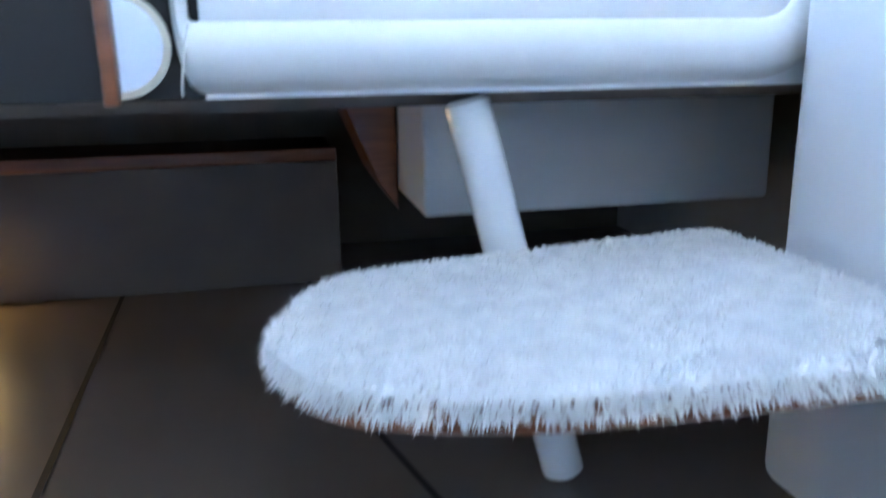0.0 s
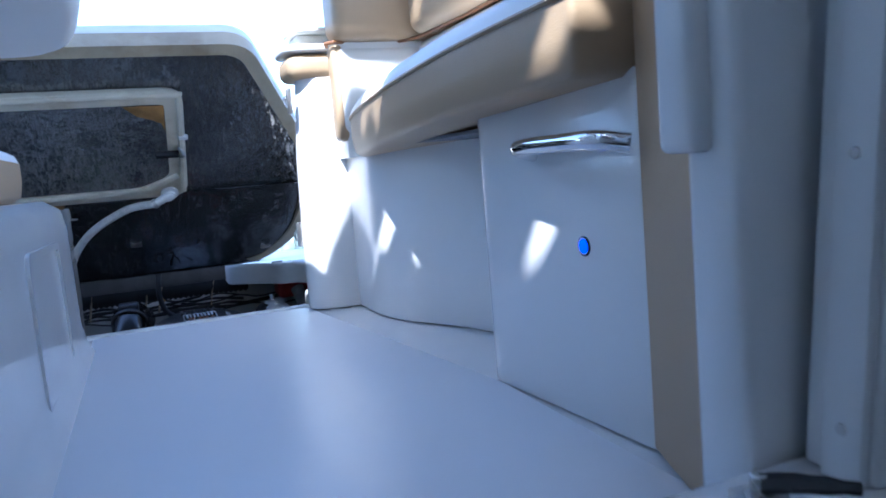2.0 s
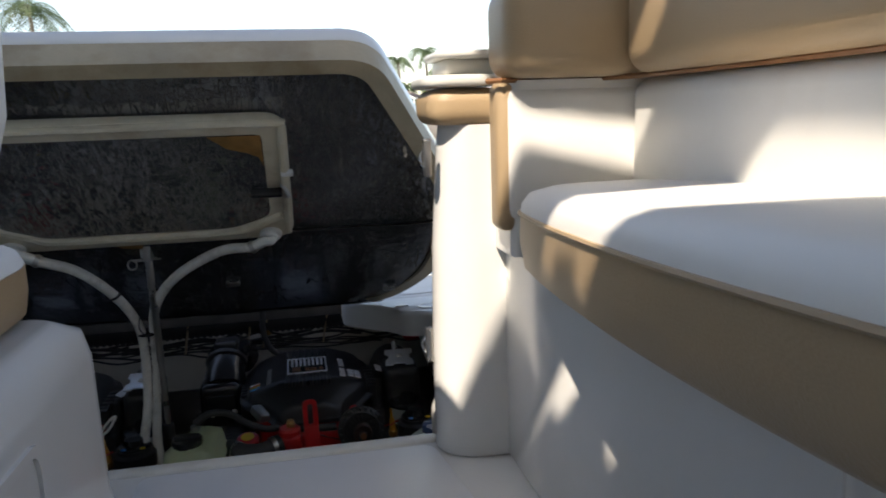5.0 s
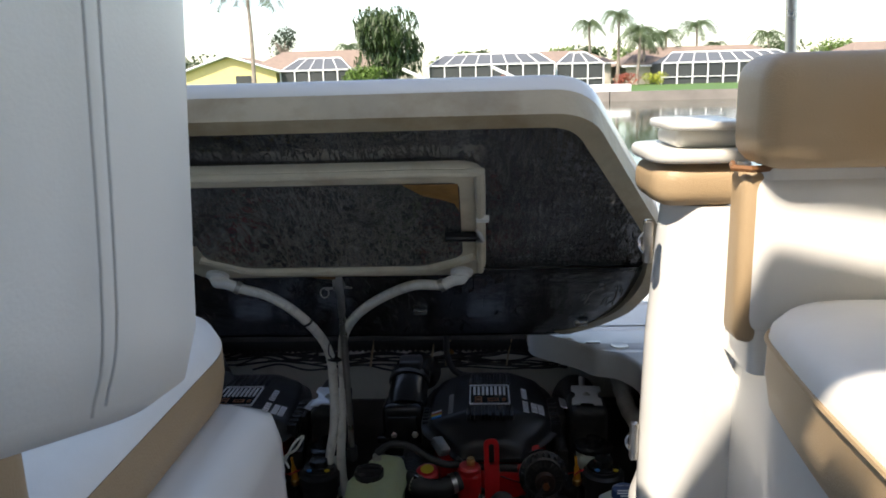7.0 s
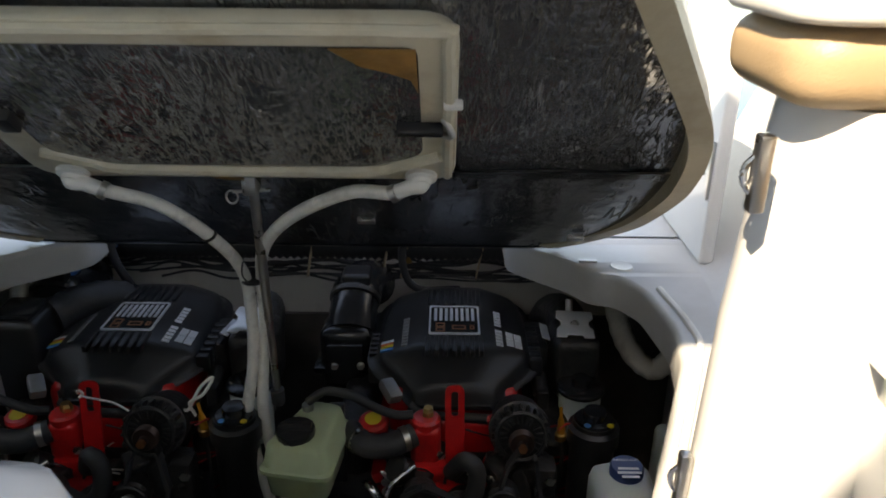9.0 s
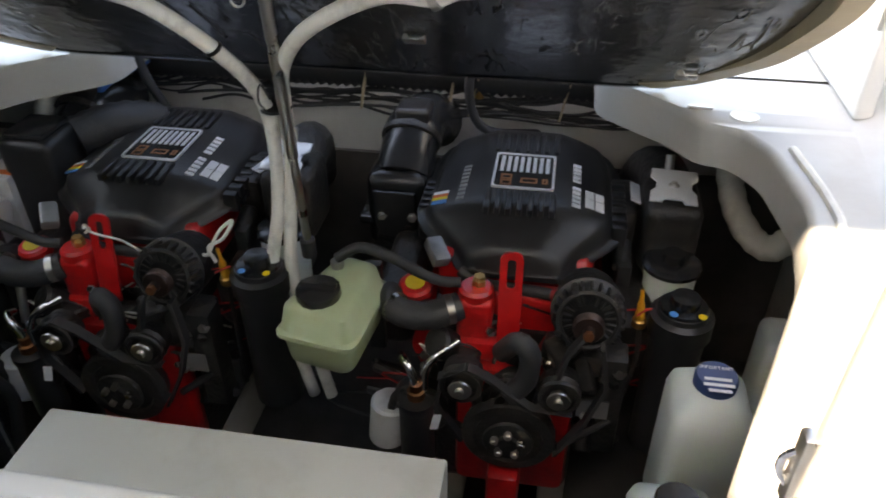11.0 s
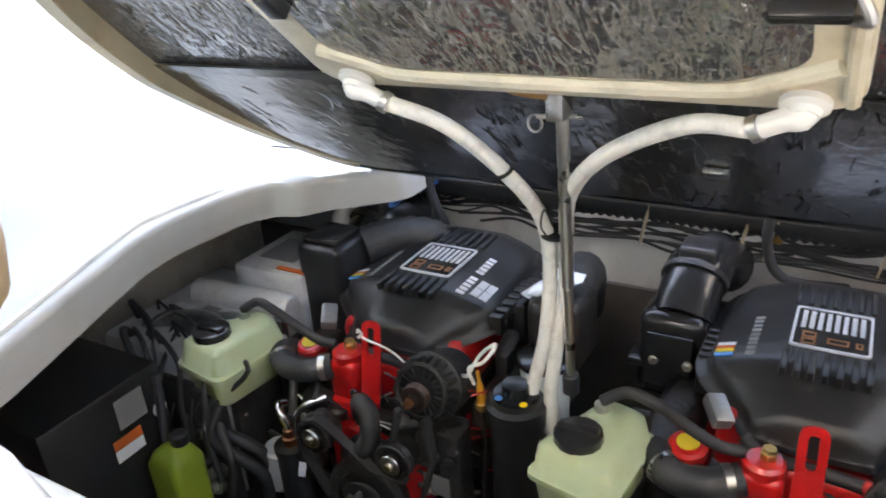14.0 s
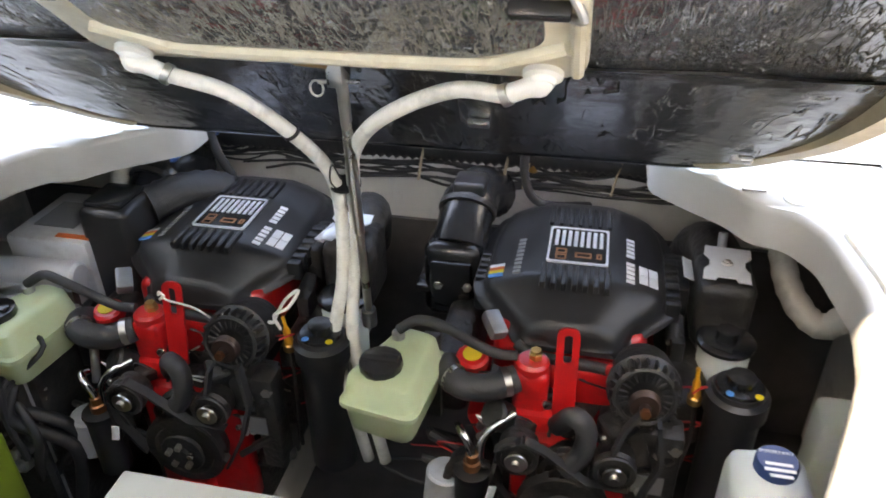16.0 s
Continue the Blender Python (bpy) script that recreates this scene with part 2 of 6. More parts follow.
class Shape:
    def __init__(self):
        self.v, self.f = [], []

    def add(self, verts, faces):
        k = len(self.v)
        self.v += [tuple(p) for p in verts]
        self.f += [tuple(i + k for i in q) for q in faces]
        return self

    def from_bm(self, bm, m=Matrix()):
        bm.verts.index_update()
        self.add([m @ p.co for p in bm.verts], [[p.index for p in q.verts] for q in bm.faces])
        bm.free()
        return self

    def box(self, x0, x1, y0, y1, z0, z1, r=0.0, seg=2, m=Matrix()):
        bm = bmesh.new()
        bmesh.ops.create_cube(bm, size=1, matrix=Matrix.LocRotScale(((x0 + x1) / 2, (y0 + y1) / 2, (z0 + z1) / 2), None, (x1 - x0, y1 - y0, z1 - z0)))
        if r:
            bmesh.ops.bevel(bm, geom=bm.edges[:], offset=min(r, 0.49 * min(x1 - x0, y1 - y0, z1 - z0)), segments=seg, affect="EDGES", profile=0.5)
        return self.from_bm(bm, m)

    def prism(self, poly, h0, h1, r=0.0, seg=2, m=Matrix()):
        """A closed outline in the plane of m's x and y, from height h0 to h1."""
        bm = bmesh.new()
        a = [bm.verts.new((x, y, h0)) for x, y in poly]
        b = [bm.verts.new((x, y, h1)) for x, y in poly]
        n = len(poly)
        bm.faces.new(a[::-1])
        bm.faces.new(b)
        for i in range(n):
            bm.faces.new((a[i], a[(i + 1) % n], b[(i + 1) % n], b[i]))
        bmesh.ops.recalc_face_normals(bm, faces=bm.faces)
        if r:
            caps = [e for e in bm.edges if abs(e.verts[0].co.z - e.verts[1].co.z) < 1e-6]
            bmesh.ops.bevel(bm, geom=caps, offset=r, segments=seg, affect="EDGES", profile=0.5)
        return self.from_bm(bm, m)

    def ring(self, outer, inner, h0, h1, m=Matrix()):
        """A frame between two outlines of the same number of points."""
        n = len(outer)
        vs = [(x, y, h) for h in (h0, h1) for poly in (outer, inner) for x, y in poly]
        fs = []
        for i in range(n):
            j = (i + 1) % n
            fs += [(2 * n + i, 2 * n + j, 3 * n + j, 3 * n + i), (i, n + i, n + j, j), (i, j, 2 * n + j, 2 * n + i), (n + i, 3 * n + i, 3 * n + j, n + j)]
        return self.add([m @ Vector(p) for p in vs], fs)

    def loft(self, rings, close=True, caps=(True, True)):
        n = len(rings[0])
        vs = [p for ring in rings for p in ring]
        fs = []
        for k in range(len(rings) - 1):
            for i in range(n if close else n - 1):
                j = (i + 1) % n
                fs.append((k * n + i, k * n + j, (k + 1) * n + j, (k + 1) * n + i))
        if close and caps[0]:
            fs.append(tuple(range(n))[::-1])
        if close and caps[1]:
            fs.append(tuple((len(rings) - 1) * n + i for i in range(n)))
        return self.add(vs, fs)

    def tube(self, pts, r, n=10, smooth=6):
        pts = [Vector(p) for p in pts]
        if smooth and len(pts) > 2:
            ext = [pts[0] * 2 - pts[1]] + pts + [pts[-1] * 2 - pts[-2]]
            line = []
            for i in range(1, len(ext) - 2):
                for k in range(smooth):
                    t = k / smooth
                    p0, p1, p2, p3 = ext[i - 1:i + 3]
                    line.append(0.5 * (2 * p1 + (p2 - p0) * t + (2 * p0 - 5 * p1 + 4 * p2 - p3) * t * t + (3 * p1 - p0 - 3 * p2 + p3) * t ** 3))
            pts = line + [pts[-1]]
        side = None
        rings = []
        for i, p in enumerate(pts):
            d = unit(pts[min(i + 1, len(pts) - 1)] - pts[max(i - 1, 0)])
            if side is None:
                side = d.cross((0, 0, 1)) if abs(d.z) < 0.9 else d.cross((1, 0, 0))
            side = unit(side - d * side.dot(d))
            up = d.cross(side)
            rad = r[min(len(r) - 1, int(i * len(r) / len(pts)))] if isinstance(r, (list, tuple)) else r
            rings.append([p + (side * math.cos(a) + up * math.sin(a)) * rad for a in [2 * math.pi * k / n for k in range(n)]])
        return self.loft(rings)

    def lathe(self, base, axis, profile, n=20):
        """profile: pairs of distance along the axis and radius."""
        base, axis = Vector(base), unit(axis)
        s = unit(axis.cross((0, 0, 1)) if abs(axis.z) < 0.9 else axis.cross((1, 0, 0)))
        u = axis.cross(s)
        rings = [[base + axis * h + (s * math.cos(2 * math.pi * k / n) + u * math.sin(2 * math.pi * k / n)) * max(r, 1e-4) for k in range(n)] for h, r in profile]
        return self.loft(rings)

    def cyl(self, a, b, r, n=16):
        a, b = Vector(a), Vector(b)
        h = (b - a).length
        e = min(r * 0.2, h * 0.2)
        return self.lathe(a, b - a, [(0, r - e), (e, r), (h - e, r), (h, r - e)], n)


def rounded(poly, r, seg=4):
    """Outline with its corners rounded; r is one radius or one a corner."""
    out, n = [], len(poly)
    for i in range(n):
        p, a, b = Vector(poly[i]), Vector(poly[i - 1]), Vector(poly[(i + 1) % n])
        rr = r[i] if isinstance(r, (list, tuple)) else r
        da, db = (a - p), (b - p)
        k = min(rr, 0.45 * da.length, 0.45 * db.length)
        if k < 1e-4:
            out.append(tuple(p))
            continue
        p0, p2 = p + da.normalized() * k, p + db.normalized() * k
        for s in range(seg + 1):
            t = s / seg
            out.append(tuple((1 - t) ** 2 * p0 + 2 * t * (1 - t) * p + t * t * p2))
    return out


def mesh_of(name, shape, mat, origin, sharp):
    me = bpy.data.meshes.new(name)
    o = Vector(origin)
    me.from_pydata([tuple(Vector(p) - o) for p in shape.v], [], shape.f)
    bm = bmesh.new()
    bm.from_mesh(me)
    bmesh.ops.recalc_face_normals(bm, faces=bm.faces)
    bm.to_mesh(me)
    bm.free()
    me.polygons.foreach_set("use_smooth", [True] * len(me.polygons))
    me.set_sharp_from_angle(angle=radians(sharp))
    me.materials.append(mat)
    return me


def thing(name, at, label, category, group="", kind=""):
    return place(tagged(new(name), label, category, group, kind), at)


def place(ob, at):
    ob.location = at
    if ob.type == "EMPTY":
        ob.empty_display_size = 0.05
    return ob


def solid(name, shape, mat, label="", category="", group="", kind="", sharp=38, at=(0, 0, 0)):
    return place(tagged(new(name, mesh_of(name, shape, mat, at, sharp)), label, category, group, kind), at)


def part(name, shape, mat, parent, label="", sharp=38, kind=""):
    top = parent.parent or parent
    origin = Vector(top.location)
    ob = new(name, mesh_of(name, shape, mat, origin, sharp))
    ob.parent = parent
    return tagged(ob, label, kind=kind)
# ---- setting: water, shore ----
def flat(name, pts, mat, label, category, kind="structure"):
    return solid(name, Shape().add(pts, [tuple(range(len(pts)))]), mat, label, category, kind=kind)


WATER = material("canal water", (0.035, 0.05, 0.03), 0.06, var=0.2, scale=0.2, bump=0.5, bump_scale=1.6, stretch=(1, 0.5, 1))
GRASS = material("lawn", (0.075, 0.15, 0.025), 0.8, var=0.25, scale=0.5, bump=0.5, bump_scale=8)
WALLSTONE = material("seawall concrete", (0.20, 0.18, 0.16), 0.8, var=0.2, scale=0.8, bump=0.3, bump_scale=6)
SHORE = [(-160, 120), (-60, 74), (-20, 52), (8, 44), (17, 43), (40, 42), (160, 40)]
sh = Shape().add([(x, y, -0.45) for x, y in ((-900, -900), (900, -900), (900, 900), (-900, 900), (-1.15, -1.6), (1.85, -1.6), (1.85, 4.38), (-1.15, 4.38))], [(0, 1, 5, 4), (1, 2, 6, 5), (2, 3, 7, 6), (3, 0, 4, 7)])
solid("water", sh, WATER, "calm greenish canal water with small ripples", "water", kind="structure")
sh = Shape()
sh.prism(SHORE + [(1500, 40), (1500, 1500), (-1500, 1500), (-1500, 120)], -0.6, 0.0)
solid("ground", sh, GRASS, "mown green lawn along the canal bank", "lawn", kind="structure")
sh = Shape()
for (xa, ya), (xb, yb) in zip(SHORE, SHORE[1:]):
    d = Vector((xb - xa, yb - ya)).normalized()
    nx, ny = d.y * 0.35, -d.x * 0.35
    sh.add([(xa, ya, -1), (xb, yb, -1), (xb + nx, yb + ny, -1), (xa + nx, ya + ny, -1), (xa, ya, 0.06), (xb, yb, 0.06), (xb + nx, yb + ny, 0.06), (xa + nx, ya + ny, 0.06)],
           [(0, 1, 2, 3), (4, 5, 6, 7), (0, 1, 5, 4), (2, 3, 7, 6), (1, 2, 6, 5), (0, 3, 7, 4)])
solid("seawall", sh, WALLSTONE, "weathered grey concrete seawall at the waterline", "seawall", kind="structure")

# ---- the boat's shell ----
CX = 0.35  # the boat's centre line

# cockpit sole
sh = Shape()
sh.prism([(-0.75, 1.25), (1.75, 1.25), (1.75, 2.985), (1.02, 2.985), (0.97, 2.985), (-0.75, 2.985)], -0.03, -0.004, 0.0)
solid("floor", sh, GEL, "white glossy moulded cockpit floor", "floor", kind="structure")
sh = Shape().prism(rounded([(0.44, 1.36), (1.14, 1.36), (1.145, 1.93), (1.01, 2.94), (0.44, 2.94)], 0.03), -0.0035, 0.002, 0.0015)
solid("floor_panel", sh, NONSKID, "white textured non-skid panel on the cockpit floor", "floor", kind="structure")
sh = Shape().box(-0.75, 1.03, 2.955, 2.995, -0.09, 0.004, 0.012, 3)
solid("trim", sh, GEL_OLD, "rounded white lip at the edge of the cockpit floor", "trim", kind="structure")

# aft deck round the engine opening
RIGHT = [(1.03, 2.99), (1.035, 3.10), (1.195, 3.50), (1.215, 3.62), (1.195, 3.80), (1.15, 3.875), (1.09, 3.885), (1.05, 3.95), (1.0, 3.99), (0.905, 4.075), (0.90, 4.14)]
for name, sgn in (("deck_starboard", 1), ("deck_port", -1)):
    edge = [(CX + sgn * (x - CX), y) for x, y in RIGHT]
    xo = CX + sgn * 1.45
    line = [edge[0]] + [q for q in rounded(edge, 0.03, 3)[1:] if 2.995 < q[1]] + [(edge[-1][0], 4.40)]
    sh = Shape().loft([[(x, y, -0.055), (x, y, 0.014), (x + sgn * 0.004, y, 0.024), (x + sgn * 0.014, y, 0.03), (xo, y, 0.03), (xo, y, -0.055)] for x, y in line])
    deck = solid(name, sh, DECK_GEL, "white glossy deck round the engine opening", "deck", kind="structure")
    lip = [(CX + sgn * (x + 0.035 - CX), y, 0.032) for x, y in RIGHT[:5]]
    solid("trim", Shape().tube(lip, 0.008, 8, 4), GEL_OLD, "worn raised rain gutter along the deck edge", "trim", kind="structure")
    # moulded coaming that sweeps up beside the opening
    rows = []
    for y, x0 in ((2.99, 1.14), (3.15, 1.18), (3.35, 1.24), (3.6, 1.30), (3.85, 1.33), (4.40, 1.36)):
        rows.append([(CX + sgn * (x0 + dx - CX), y, z) for dx, z in ((0.0, 0.025), (0.03, 0.032), (0.06, 0.046), (0.10, 0.08), (0.15, 0.15), (0.21, 0.26), (0.27, 0.40), (0.31, 0.48), (0.36, 0.53), (0.5, 0.53), (0.5, 0.0))])
    solid("coaming", Shape().loft(rows, close=False), DECK_GEL, "white moulded coaming sweeping up from the deck", "coaming", kind="structure", sharp=60)

sh = Shape().box(-1.1, 1.8, 4.35, 4.40, -0.95, 0.03, 0.005)
solid("wall_transom", sh, TRANSOM, "painted white transom bulkhead behind the engines", "bulkhead", kind="structure")
# dark board standing in for the shade behind the engines
solid("wall_transom_shade", Shape().box(-1.1, 1.8, 4.335, 4.349, -0.95, -0.33), DARK, "dark board painted as the shade low on the transom", "bulkhead", kind="structure")
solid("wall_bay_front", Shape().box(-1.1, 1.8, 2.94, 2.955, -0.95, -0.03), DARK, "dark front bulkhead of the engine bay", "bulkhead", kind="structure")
for name, x in (("wall_bay_port", -1.02), ("wall_bay_starboard", 1.47)):
    solid(name, Shape().box(x, x + 0.04, 2.955, 4.35, -0.95, 0.0), BULK, "grimy painted hull side of the engine bay", "bulkhead", kind="structure")
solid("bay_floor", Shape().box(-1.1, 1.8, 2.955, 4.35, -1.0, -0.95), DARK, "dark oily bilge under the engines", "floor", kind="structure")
sh = Shape().prism(rounded([(-1.05, 4.40), (1.75, 4.40), (1.75, 4.9), (1.3, 5.2), (-0.6, 5.2), (-1.05, 4.9)], 0.1), -0.2, -0.12, 0.02)
solid("swim_platform", sh, GEL, "white swim platform behind the transom", "platform", kind="structure")
for name, x0, x1 in (("hull_port", -1.2, -1.02), ("hull_starboard", 1.72, 1.9)):
    solid(name, Shape().box(x0, x1, -1.6, 4.40, -1.0, 0.70, 0.05, 3), DECK_GEL, "white moulded hull side", "hull", kind="structure")

# ---- bulkhead with the companionway ----
sh = Shape()
sh.box(-1.2, 0.385, 1.235, 1.30, -0.03, 1.95)
sh.box(1.30, 1.9, 1.225, 1.30, -0.03, 1.95)
sh.box(0.385, 1.30, 1.225, 1.30, -0.03, 0.05)
# black-brown sheet painted as the unlit open space left of the doorway
solid("wall_dark_space", Shape().box(-0.98, 0.383, 1.228, 1.2345, -0.03, 1.95), material("painted cabin darkness", (0.02, 0.016, 0.013), 0.7, var=0.2), "black-brown sheet painted as the dark space left of the doorway", "wall", kind="structure")
solid("wall_companionway", sh, CABIN_WHITE, "white bulkhead round the companionway opening", "wall", kind="structure")

door = thing("companionway_frame", (0.76, 1.22, 0.06), "white companionway door frame with a dark sliding track", "door frame", kind="structure")
part("sill", Shape().box(0.385, 1.165, 1.205, 1.30, 0.055, 0.088, 0.004), GEL, door, "white sill strip")
part("track", Shape().box(0.43, 1.06, 1.247, 1.262, 0.086, 0.0915, 0.0015), material("grey track", (0.10, 0.13, 0.17), 0.4), door, "dark grey sliding track")
part("left_jamb", Shape().box(0.382, 0.420, 1.205, 1.31, 0.088, 1.75, 0.004), GEL, door)
SHEAR = Matrix(((1, 0, 0.10, -0.013), (0, 1, 0, 0), (0, 0, 1, 0), (0, 0, 0, 1)))
part("right_jamb", Shape().box(1.14, 1.185, 1.215, 1.29, 0.088, 1.75, 0.006, 3, SHEAR), GEL, door)
part("screw_plate", Shape().box(1.128, 1.141, 1.222, 1.262, 0.090, 1.75, 0.003, 2, SHEAR), GEL, door)
for z in (0.135, 0.365, 0.60):
    part("screw", Shape().lathe((1.1155 + 0.10 * z, 1.242, z), (-1, 0, 0), [(0, 0.006), (0.002, 0.005), (0.0025, 0)], 10), STEEL, door, "steel screw")
for x in (0.47, 0.79):
    part("screw", Shape().lathe((x, 1.225, 0.0875), (0, 0, 1), [(0, 0.005), (0.002, 0.004), (0.0025, 0)], 10), STEEL, door, "steel screw")

# padded moulding round the opening, below and beside it
sh = Shape()
U = rounded([(0.372, 1.80), (0.372, 0.06), (1.165, 0.06), (1.34, 1.80)], [0, 0.01, 0.05, 0], 6)
rings = []
for k, (x, z) in enumerate(U):
    a, b = Vector(U[max(k - 1, 0)]), Vector(U[min(k + 1, len(U) - 1)])
    d = (b - a).normalized()
    kx = -0.25 - 0.5 * min(1.0, max(0.0, (z - 0.06) / 0.5)) if x < 0.76 else 1.15
    ring = []
    for w, dep in ((0.0, 0.0), (0.004, -0.012), (0.035, -0.022), (0.06, -0.010), (0.075, 0.02), (0.078, 0.06), (0.0, 0.06)):
        ring.append((x + kx * abs(d.y) * w, 1.205 + dep, z - 1.12 * abs(d.x) * w))
    rings.append(ring)
sh.loft(rings)
solid("surround_seam", Shape().tube([(0.374, 1.192, 0.056), (0.368, 1.182, 0.025), (0.362, 1.190, -0.010), (0.360, 1.206, -0.024)], 0.0016, 6, 5), GEL_OLD, "grey mitred seam at the corner of the padded moulding", "trim", kind="structure")
solid("padded_surround", sh, VINYL, "padded white vinyl moulding round the doorway", "door surround", kind="structure", sharp=60)
sh = Shape().box(0.41, 0.425, 1.192, 1.200, 0.036, 0.052, 0.003)
solid("moulding_clip", sh, FITTING, "small white plastic clip on the padded doorway moulding", "clip")

latch = thing("door_latch", (1.06, 1.245, 0.088), "black lever latch on the companionway sill", "latch")
part("plate", Shape().box(1.025, 1.065, 1.235, 1.265, 0.0915, 0.100, 0.003), STEEL, latch, "small steel base plate")
part("lever", Shape().tube([(1.04, 1.245, 0.108), (1.065, 1.232, 0.107), (1.105, 1.205, 0.103)], [0.009, 0.009, 0.008, 0.006], 8, 4), PLASTIC_SHINE, latch, "black plastic lever")
part("pin", Shape().cyl((1.042, 1.246, 0.09), (1.042, 1.246, 0.116), 0.008, 12), STEEL, latch, "steel pivot pin")

# the sliding door's folded post and its tan edge, just outside
post = thing("sliding_door", (1.10, 1.33, 0.0), "white moulded companionway door slid open beside a tan panel", "door", kind="structure")
part("door_leaf", Shape().box(1.088, 1.24, 1.305, 1.375, 0.01, 1.75, 0.012, 3), GEL, post)
part("door_stop", Shape().box(1.065, 1.10, 1.335, 1.385, 0.375, 1.75, 0.010, 3), GEL, post, "white raised door stop")
part("tan_panel", Shape().prism([(1.168, 1.548), (1.108, 1.385), (1.19, 1.385), (1.24, 1.548)], 0.005, 1.30, 0.004), TAN, post, "tan upholstered side panel")

# ---- cabin ----
solid("cabin_floor", Shape().box(-1.02, 1.72, -1.6, 2.9, -0.66, -0.62), CABIN_SOLE, "dark glossy cabin floor with joints", "floor", kind="structure")
sh = Shape()
for xa, ya, xb, yb in ((0.07, 1.36, 0.0, 2.43), (0.60, 1.45, 0.72, 1.0), (0.62, 1.5, 0.5, 2.6), (1.0, 1.5, 1.25, 2.1)):
    d = unit((xb - xa, yb - ya, 0))
    n = Vector((-d.y, d.x, 0)) * 0.006
    sh.add([(xa + n.x, ya + n.y, -0.6185), (xb + n.x, yb + n.y, -0.6185), (xb - n.x, yb - n.y, -0.6185), (xa - n.x, ya - n.y, -0.6185)], [(0, 1, 2, 3)])
solid("floor_joint", sh, material("dark joint", (0.012, 0.01, 0.01), 0.6), "narrow dark joint in the cabin floor", "floor joint", kind="structure")
solid("wall_cabin_back", Shape().box(-1.2, 1.9, -1.65, -1.6, -0.66, 1.95), CABIN_WHITE, "pale lined cabin wall", "wall", kind="structure")
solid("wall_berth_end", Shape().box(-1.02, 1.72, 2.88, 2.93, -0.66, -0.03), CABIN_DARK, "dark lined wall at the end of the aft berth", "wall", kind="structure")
solid("wall_cabin_port", Shape().box(-1.02, -0.98, -1.6, 1.22, -0.62, 1.95), CABIN_WHITE, "pale lined cabin side", "wall", kind="structure")
# openings added out of view so that skylight reaches the cabin
solid("ceiling", Shape().box(-1.2, 0.2, -1.65, 0.35, 1.95, 2.0).box(1.2, 1.9, -1.65, 0.35, 1.95, 2.0).box(0.2, 1.2, -1.65, -1.3, 1.95, 2.0).box(0.2, 1.2, -0.5, 0.35, 1.95, 2.0).box(-1.2, 0.30, 0.35, 1.30, 1.95, 2.0).box(1.18, 1.9, 0.35, 1.30, 1.95, 2.0), CABIN_WHITE, "white cabin ceiling with unseen openings added to let in daylight", "ceiling", kind="structure")
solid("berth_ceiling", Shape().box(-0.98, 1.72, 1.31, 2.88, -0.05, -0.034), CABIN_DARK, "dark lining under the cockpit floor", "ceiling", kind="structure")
sh = Shape().box(1.152, 1.72, -0.6, 1.172, -0.62, 1.95, 0.03, 4)
solid("wall_galley", sh, CABIN_WHITE, "smooth white cabin partition beside the step", "wall", kind="structure")
sh = Shape().box(-0.98, 0.62, 2.40, 2.43, -0.262, -0.222, 0.008)
solid("trim", sh, TEAK, "red-brown varnished wood trim strip on the berth wall", "trim", kind="structure")
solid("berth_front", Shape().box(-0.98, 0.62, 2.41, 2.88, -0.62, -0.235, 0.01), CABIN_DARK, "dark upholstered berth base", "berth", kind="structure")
sh = Shape().box(0.735, 1.5, 1.68, 2.38, -0.292, -0.051, 0.012, 3)
solid("step_well", sh, CABIN_WHITE, "white moulded box hanging under the cockpit floor", "moulding", kind="structure")
sh = Shape().prism([(0.60, -0.051), (0.734, -0.051), (0.734, -0.335), (0.69, -0.27)], -2.36, -2.0, 0.004, m=Matrix(((1, 0, 0, 0), (0, 0, -1, 0), (0, 1, 0, 0), (0, 0, 0, 1))))
solid("wood_panel", sh, TEAK, "varnished brown wood panel beside the white box", "panel", kind="structure")

# carpeted step on its pole
step = thing("cabin_step", (0.78, 1.05, -0.62), "oval companionway step covered in white shaggy carpet on a white pole", "step")
OVAL = rounded([(0.435, 0.98), (0.50, 1.20), (1.14, 1.31), (1.14, 0.785), (0.66, 0.80), (0.49, 0.86)], [0.12, 0.12, 0.02, 0.02, 0.2, 0.15], 6)
part("tread", Shape().prism(OVAL, -0.300, -0.268, 0.008, 2), TEAK, step, "wooden tread board")
pole = part("pole", Shape().cyl((0.868, 1.25, -0.62), (0.725, 1.29, -0.04), 0.033, 24), GEL, step, "white round support pole")
rng = random.Random(3)
cov = Shape().prism(OVAL, -0.268, -0.258, 0.004, 2)
pad = part("carpet", cov, CARPET, step, "white carpet backing")
tufts = Shape()
poly = [Vector(p) for p in OVAL]
def inside(x, y):
    odd = False
    for p, q in zip(poly, poly[1:] + poly[:1]):
        if (p.y > y) != (q.y > y) and x < (q.x - p.x) * (y - p.y) / (q.y - p.y) + p.x:
            odd = not odd
    return odd
def tuft(x, y, z, dx, dy, dz, w=0.0016):
    a = rng.uniform(0, math.pi)
    wx, wy = math.cos(a) * w, math.sin(a) * w
    tufts.add([(x - wx, y - wy, z), (x + wx, y + wy, z), (x + dx, y + dy, z + dz)], [(0, 1, 2)])
count = 0
while count < 34000:
    x, y = rng.uniform(0.44, 1.17), rng.uniform(0.71, 1.33)
    if inside(x, y):
        count += 1
        tuft(x, y, -0.259, rng.gauss(0, 0.005), rng.gauss(0, 0.005), rng.uniform(0.006, 0.011), 0.0022)
